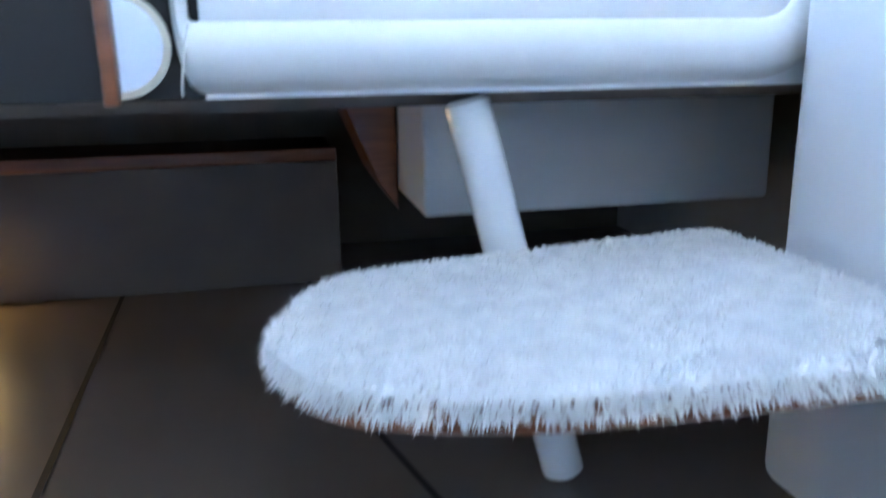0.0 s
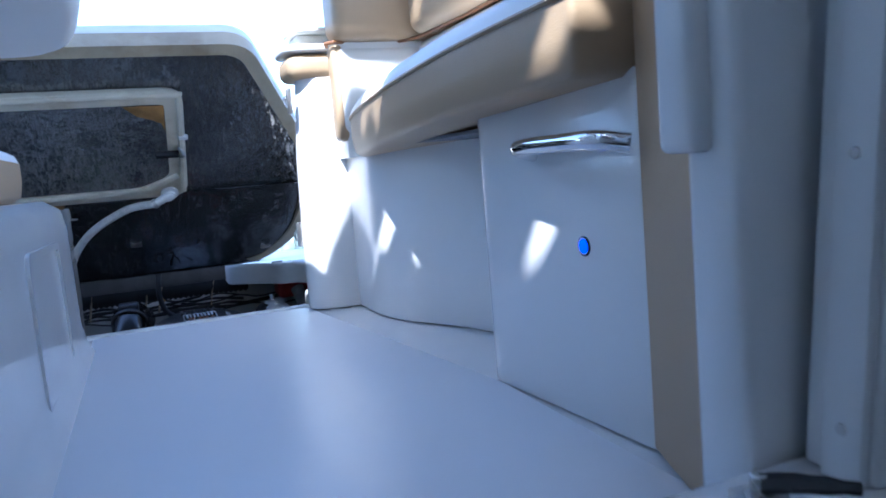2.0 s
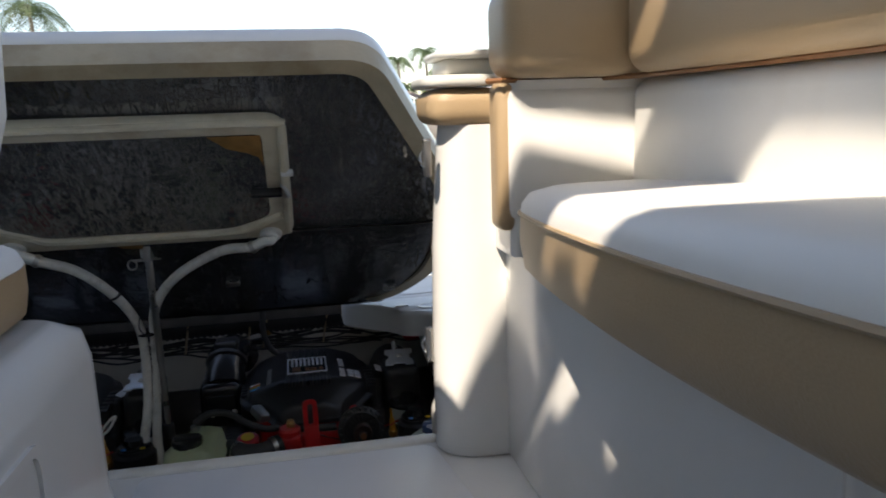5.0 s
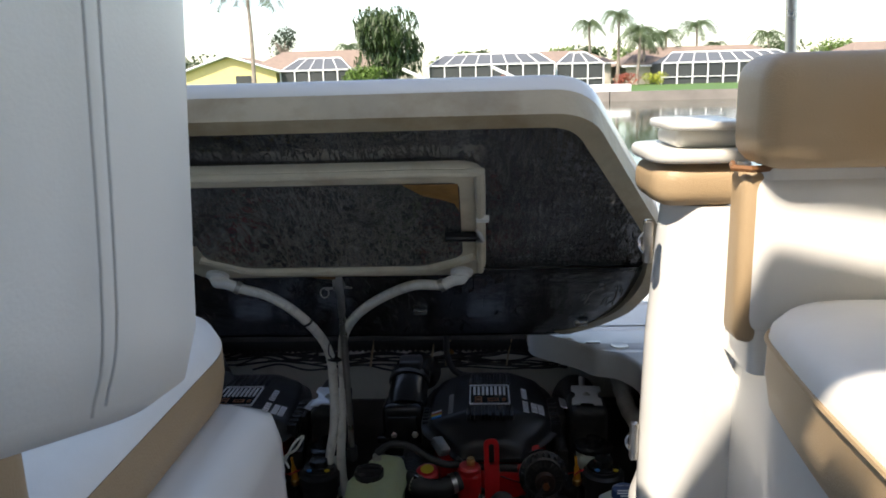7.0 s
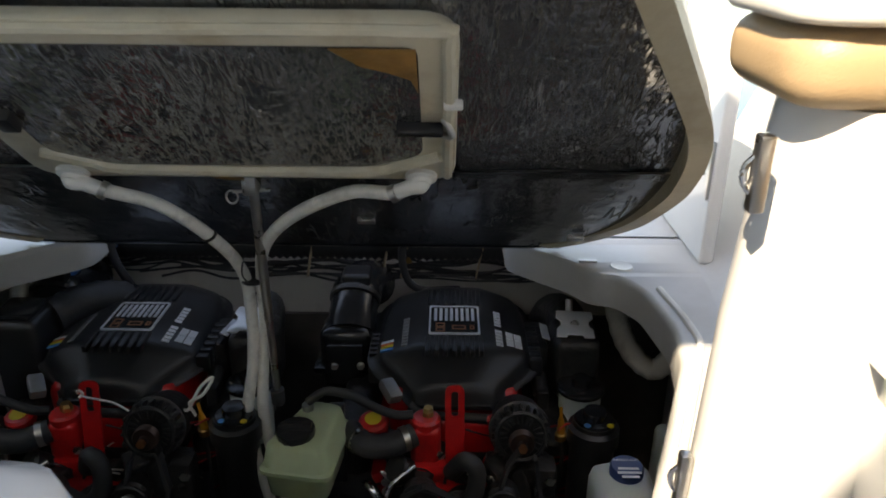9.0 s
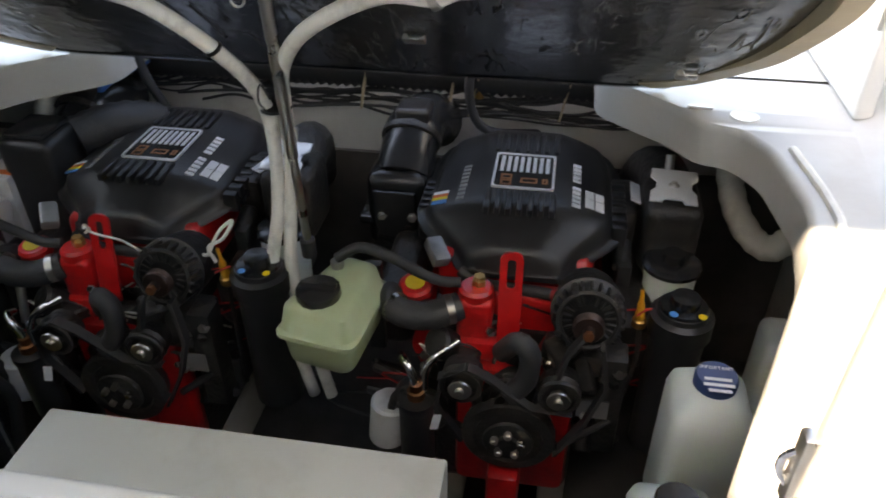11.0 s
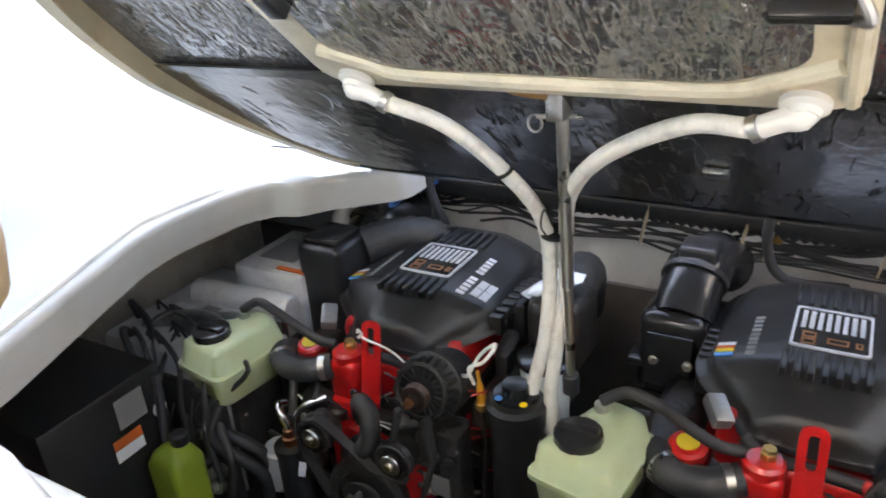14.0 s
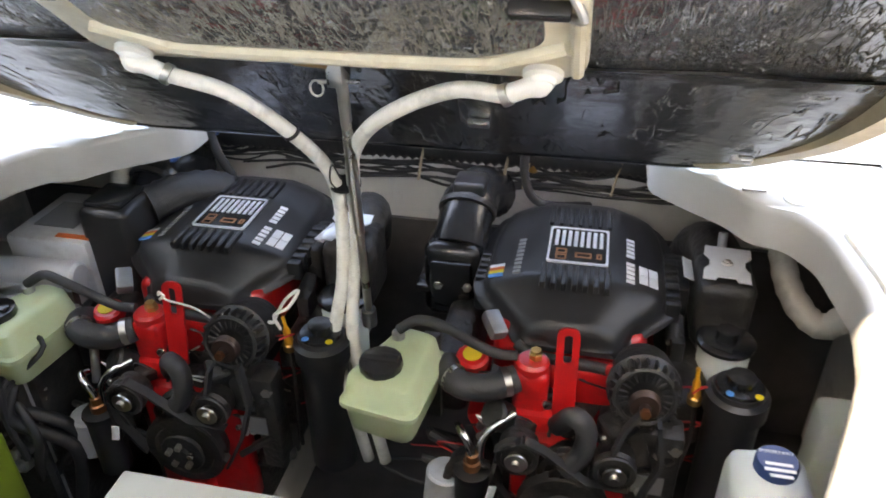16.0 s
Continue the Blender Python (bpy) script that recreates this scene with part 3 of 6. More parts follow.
for p, q in zip(poly, poly[1:] + poly[:1]):
    d = q - p
    if d.length < 1e-6:
        continue
    o = Vector((d.y, -d.x)).normalized()
    if inside((p.x + q.x) / 2 + o.x * 0.004, (p.y + q.y) / 2 + o.y * 0.004):
        o = -o
    for k in range(int(d.length * 5200)):
        t = rng.random()
        tuft(p.x + d.x * t, p.y + d.y * t, rng.uniform(-0.285, -0.259), o.x * 0.010 + rng.gauss(0, 0.003), o.y * 0.010 + rng.gauss(0, 0.003), rng.uniform(-0.012, 0.006), 0.002)
part("pile", tufts, CARPET, step, "white shaggy carpet pile", kind="stuff")

# translucent hatch added out of view, to spread daylight over the step
hatchlight = thing("deck_hatch", (0.7, -0.8, 1.97), "unseen frosted hatch added to brighten the cabin", "hatch")
FROST = bpy.data.materials.new("frosted acrylic")
FROST.use_nodes = True
fn = FROST.node_tree.nodes
tr = fn.new("ShaderNodeBsdfTranslucent")
tr.inputs["Color"].default_value = (0.5, 0.51, 0.52, 1)
FROST.node_tree.links.new(tr.outputs[0], fn["Material Output"].inputs[0])
part("pane", Shape().box(0.22, 1.18, -1.28, -0.52, 1.97, 1.985), FROST, hatchlight)
part("frame", Shape().ring([(0.17, -1.33), (1.23, -1.33), (1.23, -0.47), (0.17, -0.47)], [(0.22, -1.28), (1.18, -1.28), (1.18, -0.52), (0.22, -0.52)], 1.94, 2.01), ALU, hatchlight)
shelf = thing("oval_mirror", (0.27, 1.22, 0.03), "small half-round mirror with a wood edge beside the doorway", "mirror")
HALF_ROUND = [(0.288, -0.028)] + [(0.288 + 0.062 * math.cos(a), 0.034 + 0.062 * math.sin(a)) for a in [math.pi * (k / 16 - 0.5) for k in range(17)]] + [(0.288, 0.096)]
WM = Matrix(((1, 0, 0, 0), (0, 0, -1, 1.2278), (0, 1, 0, 0), (0, 0, 0, 1)))
part("backing", Shape().prism(HALF_ROUND, 0.0, 0.006, 0.002, m=WM), FLANGE, shelf, "cream rounded backing")
part("glass", Shape().prism([(0.288 + (x - 0.288) * 0.86, 0.034 + (z - 0.034) * 0.86) for x, z in HALF_ROUND], 0.0062, 0.008, 0.0, m=WM), CHROME, shelf, "silvery mirror glass")
part("wood_edge", Shape().box(0.270, 0.2875, 1.208, 1.2278, -0.035, 0.103, 0.003), TEAK, shelf, "wooden edge strip")
lamp = thing("courtesy_lamp", (-0.42, 2.39, -0.48), "small warm courtesy lamp low on the berth front", "lamp")
part("housing", Shape().lathe((-0.42, 2.408, -0.50), (0, -1, 0), [(0, 0.03), (0.008, 0.028), (0.01, 0.02)], 16), STEEL, lamp)
GLOW = bpy.data.materials.new("warm lamp glow")
GLOW.use_nodes = True
gp = GLOW.node_tree.nodes["Principled BSDF"]
gp.inputs["Emission Color"].default_value, gp.inputs["Emission Strength"].default_value = (1.0, 0.62, 0.2, 1), 14
part("lens", Shape().lathe((-0.42, 2.397, -0.50), (0, -1, 0), [(0, 0.019), (0.004, 0.017), (0.005, 0)], 16), GLOW, lamp)
# ---- cockpit: starboard bench ----
bench = thing("locker", (1.3, 2.2, 0.0), "white moulded bench base with a recessed front", "bench base")
LOCK = rounded([(1.172, 1.552), (1.72, 1.552), (1.72, 1.985), (1.142, 1.985)], [0.005, 0.005, 0.005, 0.05], 6)
part("locker_body", Shape().prism(LOCK, 0.0, 0.482, 0.004), GEL, bench)
REC = rounded([(1.34, 1.987), (1.72, 1.987), (1.72, 2.90), (1.15, 2.90), (1.15, 2.60), (1.29, 2.34)], [0.0, 0.0, 0.0, 0.02, 0.12, 0.12], 6)
part("recessed_front", Shape().prism(REC, 0.0, 0.433, 0.004), GEL, bench)
# gap below the tilted cushion filled by a board coloured as its shade
part("seat_gap_shade", Shape().prism(rounded([(1.17, 1.987), (1.72, 1.987), (1.72, 2.76), (1.17, 2.70)], 0.01), 0.433, 0.44, 0.001), material("painted under-seat shade", (0.12, 0.13, 0.15), 0.5), bench, "dark board painted as the shade under the cushion")
handle = thing("grab_handle", (1.14, 1.68, 0.39), "curved polished chrome grab handle on the locker", "handle")
part("grip", Shape().tube([(1.168, 1.79, 0.385), (1.130, 1.785, 0.395), (1.118, 1.74, 0.398), (1.116, 1.66, 0.398), (1.118, 1.57, 0.397), (1.150, 1.54, 0.39)], 0.0125, 14, 8), CHROME, handle)
for y in (1.79,):
    part("boss", Shape().lathe((1.171, y, 0.385), (-1, 0, 0), [(0, 0.022), (0.006, 0.021), (0.010, 0.014)], 18), CHROME, handle, "chrome mounting boss")
lite = thing("courtesy_light", (1.17, 1.69, 0.255), "small round courtesy light glowing blue in the locker front", "light")
BLUE_GLOW = bpy.data.materials.new("blue lamp glow")
BLUE_GLOW.use_nodes = True
gp = BLUE_GLOW.node_tree.nodes["Principled BSDF"]
gp.inputs["Base Color"].default_value = (0.01, 0.05, 0.5, 1)
gp.inputs["Emission Color"].default_value, gp.inputs["Emission Strength"].default_value = (0.005, 0.05, 1.0, 1), 0.55
part("bezel", Shape().lathe((1.168, 1.678, 0.255), (-1, 0, 0), [(0, 0.0165), (0.004, 0.0155), (0.006, 0.0125), (0.003, 0.0115)], 24), PLASTIC_SHINE, lite, "dark bezel ring")
part("lens", Shape().lathe((1.166, 1.678, 0.255), (-1, 0, 0), [(0, 0.011), (0.004, 0.010), (0.006, 0.005), (0.0062, 0)], 20), BLUE_GLOW, lite, "glowing blue lens")

# rounded end pillar of the bench
pil = thing("bench_end_pillar", (1.12, 2.9, 0.0), "white rounded pillar at the aft end of the bench", "pillar")
def pillar_ring(z, e):
    c = [(1.30, 3.02), (1.09, 3.03), (1.035 - e, 2.995), (1.015 - e, 2.94), (1.03 - e, 2.89), (1.08, 2.862), (1.135, 2.86), (1.30, 2.86)]
    return [(x, y, z) for x, y in rounded(c, 0.05, 4)]
part("pillar_body", Shape().loft([pillar_ring(z, e) for z, e in ((0.0, 0.0), (0.2, 0.0), (0.42, -0.006), (0.60, -0.02), (0.648, -0.025))]), GEL, pil, sharp=60)
part("back_flare", Shape().loft([[(x, y, z) for x, y in rounded([(1.13, 2.74), (1.13, 2.87), (1.6, 2.87), (1.6, 2.74)], 0.02)] for z in (0.42, 0.72)]), GEL, pil)
for y, z in ((2.885, 0.59), (2.94, 0.215)):
    part("latch_plate", Shape().box(1.004, 1.018, y - 0.008, y + 0.008, z - 0.035, z + 0.035, 0.003), STEEL, pil, "steel latch plate")
    part("latch_claw", Shape().tube([(1.008, y, z - 0.02), (1.0, y + 0.003, z - 0.01), (0.999, y + 0.004, z + 0.004), (1.006, y + 0.003, z + 0.014)], 0.0032, 8, 4), CHROME, pil, "bright latch claw")

def halo(x0, x1, y0, y1, r=0.05):
    return rounded([(x1, y1), (x0, y1), (x0, y0), (x1, y0)], [0.0, r, r, 0.0], 6)
tray = thing("cupholder_console", (1.1, 2.9, 0.66), "white cup-holder tray over a tan padded bolster", "cup holder")
part("bolster", Shape().prism(halo(1.012, 1.15, 2.85, 3.04), 0.648, 0.714, 0.026, 5), TAN, tray, "tan padded bolster")
part("tray", Shape().prism(halo(1.004, 1.15, 2.84, 3.05, 0.06), 0.716, 0.737, 0.008, 3), GEL_OLD, tray)
part("riser", Shape().box(1.045, 1.15, 2.875, 3.0, 0.736, 0.767, 0.012, 3), GEL_OLD, tray, "low wall of the holder")
part("cup_rim", Shape().prism(halo(1.028, 1.15, 2.835, 3.02, 0.06), 0.766, 0.779, 0.005, 3), GEL_OLD, tray, "upper rim of the holder")

# seat cushion and backrest
cush = thing("seat_cushion", (1.4, 2.1, 0.44), "white vinyl bench cushion with tan sides", "cushion")
CU = rounded([(1.085, 1.55), (1.055, 1.85), (1.055, 2.15), (1.08, 2.45), (1.112, 2.66), (1.19, 2.735), (1.68, 2.735), (1.68, 1.55)], [0.01, 0.15, 0.15, 0.15, 0.06, 0.05, 0.02, 0.02], 6)
def ring_at(z, k):
    cx, cy = 1.42, 2.14
    return [(cx + (x - cx) * k, cy + (y - cy) * k, z + (2.2 - cy - (y - cy) * k) * 0.05) for x, y in CU]
part("side_panel", Shape().loft([ring_at(0.440, 0.955), ring_at(0.450, 0.985), ring_at(0.49, 1.0), ring_at(0.534, 0.998)]), TAN, cush, "tan vinyl side panel", sharp=60)
part("seat_top", Shape().loft([ring_at(0.535, 0.998), ring_at(0.550, 0.992), ring_at(0.566, 0.965), ring_at(0.575, 0.90), ring_at(0.578, 0.5)]), VINYL, cush, "soft white vinyl top", sharp=60)
part("piping", Shape().tube([(x, y, z) for x, y, z in ring_at(0.535, 1.001)[:40]], 0.0035, 6, 1), TAN, cush)
back = thing("bench_back_cushion", (1.4, 2.1, 0.6), "bench backrest in white vinyl with a tan top roll", "backrest")
part("back_pad", Shape().box(1.34, 1.60, 1.56, 2.74, 0.50, 0.718, 0.03, 4), VINYL, back)
part("end_pad", Shape().box(1.118, 1.60, 2.735, 2.80, 0.475, 0.718, 0.03, 4), VINYL, back, "white end pad")
part("end_trim", Shape().box(1.108, 1.15, 2.745, 2.812, 0.465, 0.718, 0.016, 3), TAN, back, "tan edge strip")
part("top_roll", Shape().box(1.108, 1.66, 2.68, 2.825, 0.722, 0.872, 0.036, 5), TAN, back, "tan padded top roll")
part("top_roll", Shape().box(1.30, 1.66, 1.56, 2.685, 0.722, 0.872, 0.036, 5), TAN, back, "tan padded top roll")
part("welt", Shape().tube([(1.112, 2.81, 0.720), (1.112, 2.735, 0.720), (1.33, 2.69, 0.720), (1.335, 1.56, 0.720)], 0.005, 6, 3), PIPING, back, "dark brown welt")

# ---- cockpit: port side ----
port = thing("seat_pod", (0.1, 2.4, 0.0), "white moulded seat base with a recessed pocket", "seat base")
sh = Shape().loft([[(x, y, z) for x, y in rounded([(-0.72, 1.31), (0.436 - e, 1.31), (0.436 - e, 2.80 - 1.2 * e), (-0.72, 2.80 - 1.2 * e)], 0.06, 5)] for z, e in ((0.0, -0.02), (0.03, -0.008), (0.08, 0.0), (0.31, 0.002), (0.352, 0.010), (0.375, 0.040))])
part("base_moulding", sh, GEL, port, sharp=60)
part("upper_moulding", Shape().box(-0.72, 0.37, 1.31, 2.08, 0.345, 0.60, 0.04, 4), GEL, port)
pk = rounded([(2.06, 0.06), (2.46, 0.04), (2.46, 0.28), (2.06, 0.29)], 0.03, 4)
PM = Matrix(((0, 0, 1, 0), (1, 0, 0, 0), (0, 1, 0, 0), (0, 0, 0, 1)))
part("pocket_rim", Shape().ring([(y + s * 0.012, z + c * 0.012) for (y, z), s, c in zip(pk, [1 if y > 2.26 else -1 for y, z in pk], [1 if z > 0.17 else -1 for y, z in pk])], pk, 0.422, 0.440, PM), GEL, port, "raised pocket rim")
# no real hollow: a near-black sheet gives the shade inside the rim
part("pocket", Shape().prism([(2.22, 0.08), (2.43, 0.07), (2.43, 0.25), (2.22, 0.26)], 0.415, 0.427, 0.0, m=PM), material("painted pocket shade", (0.015, 0.015, 0.017), 0.6), port, "dark sheet painted as the shade inside the pocket")
pc = thing("port_seat_cushion", (0.1, 2.6, 0.376), "seat cushion with white top and tan side", "cushion")
PCU = rounded([(-0.7, 2.10), (0.360, 2.10), (0.360, 2.765), (0.275, 2.895), (-0.7, 2.905)], [0.02, 0.02, 0.14, 0.1, 0.02], 7)
def pring(z, k):
    cx, cy = -0.2, 2.5
    return [(cx + (x - cx) * k, cy + (y - cy) * k, z) for x, y in PCU]
part("side_panel", Shape().loft([pring(0.376, 0.96), pring(0.388, 0.99), pring(0.42, 1.0), pring(0.462, 1.0)]), TAN, pc, "tan vinyl side", sharp=60)
part("seat_top", Shape().loft([pring(0.463, 0.999), pring(0.480, 0.985), pring(0.494, 0.94), pring(0.500, 0.6)]), VINYL, pc, "white vinyl top", sharp=60)
part("armrest", Shape().box(0.25, 0.348, 2.06, 2.30, 0.389, 0.60, 0.03, 4), TAN, pc, "tan padded end")

hs = thing("helm_seat", (0.35, 2.05, 0.6), "white stitched vinyl helm seat, seen from behind", "seat")
SB = rounded([(0.10, 1.62), (0.49, 1.62), (0.55, 1.75), (0.56, 2.15), (0.52, 2.27), (0.10, 2.30)], [0.05, 0.08, 0.08, 0.12, 0.08, 0.05], 6)
def sring(z, k, dx=0.0):
    cx, cy = 0.34, 1.97
    return [(cx + (x - cx) * k + dx, cy + (y - cy) * k, z) for x, y in SB]
part("backrest", Shape().loft([[(x, y, z + (2.25 - y) * 0.3) for x, y, z in r] for r in (sring(0.615, 0.88), sring(0.63, 0.96), sring(0.67, 1.0))] + [sring(0.90, 1.0, 0.014), sring(1.03, 0.99, 0.025), sring(1.11, 0.96, 0.03), sring(1.145, 0.86, 0.03)]), VINYL, hs, sharp=60)
for dy in (-0.007, 0.007):
    part("seam", Shape().tube([(0.572 + dx, 2.05 + dy, z) for z, dx in ((0.69, -0.020), (0.74, -0.008), (0.90, 0.003), (1.03, 0.012), (1.10, 0.008))], 0.0008, 6, 5), material("grey thread", (0.66, 0.65, 0.62), 0.7), hs, "grey double stitching")
part("side_bolster", Shape().box(0.30, 0.54, 1.58, 1.90, 0.71, 0.86, 0.07, 5), VINYL, hs, "white side bolster")
part("pedestal", Shape().box(0.12, 0.40, 1.66, 2.10, 0.34, 0.70, 0.03, 3), GEL, hs, "white seat pedestal")

# ---- aft, starboard: transom gate, rail post, arch leg ----
gate = thing("transom_gate", (1.40, 3.95, 0.03), "white transom gate standing open on the deck", "gate")
part("panel", Shape().box(1.36, 1.395, 3.93, 4.38, 0.035, 0.60, 0.008, 3), GEL, gate)
for z in (0.25, 0.275, 0.30):
    part("screw", Shape().lathe((1.359, 3.99, z), (-1, 0, 0), [(0, 0.006), (0.002, 0.005), (0.003, 0)], 10), STEEL, gate, "dark screw head")
part("hinge", Shape().box(1.352, 1.36, 3.935, 3.95, 0.2, 0.34, 0.002), STEEL, gate, "steel hinge")
cl = thing("deck_latch", (1.30, 3.12, 0.04), "small steel hatch latch on the coaming", "latch")
part("catch", Shape().box(1.185, 1.20, 3.04, 3.10, 0.032, 0.062, 0.004), STEEL, cl)
part("claw", Shape().tube([(1.19, 3.06, 0.06), (1.185, 3.09, 0.085), (1.19, 3.12, 0.07)], 0.005, 8, 4), STEEL, cl)
drain = thing("deck_drain", (1.125, 3.86, 0.03), "round white drain set into the deck corner", "drain")
part("drain_ring", Shape().lathe((1.17, 3.925, 0.030), (0, 0, 1), [(0, 0.028), (0.004, 0.026), (0.002, 0.018), (0.002, 0)], 20), GEL_OLD, drain)
solid("deck_strap", Shape().box(1.07, 1.115, 3.945, 3.957, 0.030, 0.036, 0.002), STEEL, "small steel strike plate on the deck lip", "strike plate")
arch = solid("arch_leg", Shape().loft([[(x, y, z) for x, y in rounded([(1.66 - e, 2.50), (1.80 - e, 2.50), (1.80 - e, 3.0), (1.66 - e, 3.0)], 0.05)] for z, e in ((0.70, 0.0), (1.3, 0.05), (2.20, 0.10))]), GEL, "white moulded leg of the radar arch", "arch")
rail = thing("canopy_pole", (1.3, 3.4, 0.9), "slim stainless canopy support pole", "pole")
part("tube", Shape().tube([(1.40, 3.30, 0.53), (1.37, 3.28, 0.9), (1.33, 3.26, 1.95), (1.33, 2.6, 2.15), (1.33, 1.9, 2.22)], 0.011, 10, 4), STEEL, rail)
for x, y in ((0.708, 1.578), (0.837, 1.581)):
    solid("floor_screw", Shape().lathe((x, y, 0.0), (0, 0, 1), [(-0.002, 0.006), (0.002, 0.005), (0.003, 0.0)], 12), STEEL, "steel screw head set in the cockpit floor", "screw", "floor screws")
# unseen hardtop added to shade the cockpit; openings traced back from the sun patches
def slab_with_openings(outline, openings, z0, z1):
    bm = bmesh.new()
    for loop in [outline] + openings:
        vs = [bm.verts.new((x, y, z1)) for x, y in loop]
        for a, b in zip(vs, vs[1:] + vs[:1]):
            bm.edges.new((a, b))
    bmesh.ops.triangle_fill(bm, use_beauty=True, edges=bm.edges[:])
    grown = bmesh.ops.extrude_face_region(bm, geom=bm.faces[:])
    for v in [g for g in grown["geom"] if isinstance(g, bmesh.types.BMVert)]:
        v.co.z = z0
    return Shape().from_bm(bm)
SUN_OPENINGS = [
    rounded([(-0.14, 1.24), (0.0, 1.27), (0.17, 1.385), (0.37, 1.53), (0.66, 1.47), (0.70, 1.575), (0.42, 1.61), (0.42, 1.95), (0.14, 1.95), (0.08, 1.70), (0.02, 1.55), (-0.14, 1.37)], 0.02, 3),
    rounded([(0.12, 0.97), (0.30, 0.93), (0.60, 0.86), (0.60, 1.20), (0.35, 1.19), (0.12, 1.15)], 0.03, 4),
    rounded([(0.19, 0.29), (0.36, 0.29), (0.33, 0.385), (0.19, 0.375)], 0.05, 4),
    rounded([(-0.60, 0.58), (-0.10, 0.60), (-0.08, 1.0), (-0.60, 1.04)], 0.05, 4),
    rounded([(-0.74, 1.20), (-0.53, 1.20), (-0.53, 1.42), (-0.74, 1.42)], 0.04, 4)]
solid("hardtop", slab_with_openings([(-1.2, -0.4), (1.9, -0.4), (1.9, 2.3), (0.9, 2.3), (0.30, 2.8), (-0.2, 3.0), (-1.2, 3.0)], SUN_OPENINGS, 2.20, 2.25), GEL, "added unseen roof for shade, with openings shaped to place the sun patches", "roof", kind="structure")
# out-of-view curtain added to block sun and sky from the port deck
solid("shade_curtain", Shape().box(-1.19, -1.165, 1.3, 3.6, 0.70, 2.20, 0.004), VINYL, "added unseen white curtain that keeps sun off the port deck", "curtain", kind="structure")
# ---- engine hatch, propped open ----
VD = unit((0, -0.743, 0.669))
HN = Vector((1, 0, 0)).cross(VD)
HM = Matrix(((1, VD.x, HN.x, 0), (0, VD.y, HN.y, 3.61), (0, VD.z, HN.z, 0.367), (0, 0, 0, 1)))
def both(half):
    return [(CX + w, v) for w, v in half] + [(CX - w, v) for w, v in half[::-1]]
HALF = [(0.60, 0.655), (0.845, 0.16), (0.86, -0.10), (0.832, -0.36), (0.69, -0.53)]
OUT = rounded(both(HALF), [0.07, 0.2, 0.2, 0.15, 0.25, 0.25, 0.15, 0.2, 0.2, 0.07], 6)
INN = rounded(both([(0.572, 0.615), (0.808, 0.145), (0.824, -0.10), (0.792, -0.345), (0.662, -0.508)]), [0.05, 0.2, 0.2, 0.15, 0.25, 0.25, 0.15, 0.2, 0.2, 0.05], 6)
hatch = thing("engine_hatch", (CX, 4.0, 0.05), "engine hatch propped open, white outside and lined with black foil", "hatch")
def bent(shape):
    """The lower skirt falls away behind the upper panel."""
    out = []
    for p in shape.v:
        q = HM.inverted() @ Vector(p)
        if q.y < -0.02:
            q.z -= 0.05 * (-0.02 - q.y)
        out.append(tuple(HM @ q))
    shape.v = out
    return shape
part("shell", bent(Shape().prism(OUT, -0.075, -0.020, 0.015, 3, HM)), GEL, hatch, "white gelcoat outer shell")
rim = Shape().ring(OUT, INN, -0.030, 0.028, HM)
low = {i for i in range(len(OUT)) if OUT[i][1] < -0.515}
rim.f = [f for f in rim.f if not all(i % len(OUT) in low for i in f)]
for i, p in enumerate(rim.v):
    q = HM.inverted() @ Vector(p)
    if q.y < -0.05 and q.z > 0:
        q.z -= min(1.0, (-0.05 - q.y) / 0.35) * 0.030
        rim.v[i] = tuple(HM @ q)
part("rim", bent(rim), CREAM, hatch, "stained cream resin rim", sharp=25)
nx, ny = 90, 48
def half_width(v):
    pts = [(0.618, 0.568), (0.145, 0.806), (-0.10, 0.82), (-0.345, 0.795), (-0.535, 0.665)]
    for (va, wa), (vb, wb) in zip(pts, pts[1:]):
        if va >= v >= vb:
            return wa + (wb - wa) * (va - v) / (va - vb)
    return 0.55
def foil_sheet(v0, v1, ny, lift, amp):
    s = Shape()
    rows = []
    for j in range(ny + 1):
        v = v0 + (v1 - v0) * j / ny
        w = half_width(v) + 0.012
        rows.append([HM @ Vector((CX + w * (2 * i / nx - 1), v, lift + amp * noise.noise((9 * w * i / nx, 5 * v, 2)))) for i in range(nx + 1)])
    return s.loft(rows, close=False)
part("foil_lining", bent(foil_sheet(0.617, -0.025, 48, -0.012, 0.006)), FOIL, hatch, "crinkled black foil insulation", sharp=180)
part("foil_skirt", bent(foil_sheet(-0.02, -0.530, 30, -0.006, 0.004)), FOIL_FLAT, hatch, "smooth black foil on the skirt", sharp=180)
edge = [p for p in OUT if p[1] < -0.30]
mid = (CX, -0.2)
part("foil_edge", bent(Shape().loft([[HM @ Vector((mid[0] + (x - mid[0]) * k, mid[1] + (v - mid[1]) * k, h)) for x, v in edge] for h, k in ((-0.082, 1.004), (-0.03, 1.012), (-0.004, 1.008), (-0.003, 0.97))], close=False)), FOIL_FLAT, hatch, "black foil folded round the lower edge", sharp=180)
part("foil_tape", Shape().add([HM @ Vector((x, v, -0.001)) for x, v in ((-0.44, -0.012), (1.14, -0.012), (1.14, -0.036), (-0.44, -0.036))], [(0, 1, 2, 3)]), FOIL_FLAT, hatch, "black foil seam tape")
for x, v in ((0.56, -0.30), (1.05, -0.40)):
    part("clip", Shape().box(-0.02, 0.02, -0.012, 0.012, 0, 0.012, 0.003, m=HM @ Matrix.Translation((x, v, -0.019))), STEEL, hatch, "small metal clip")

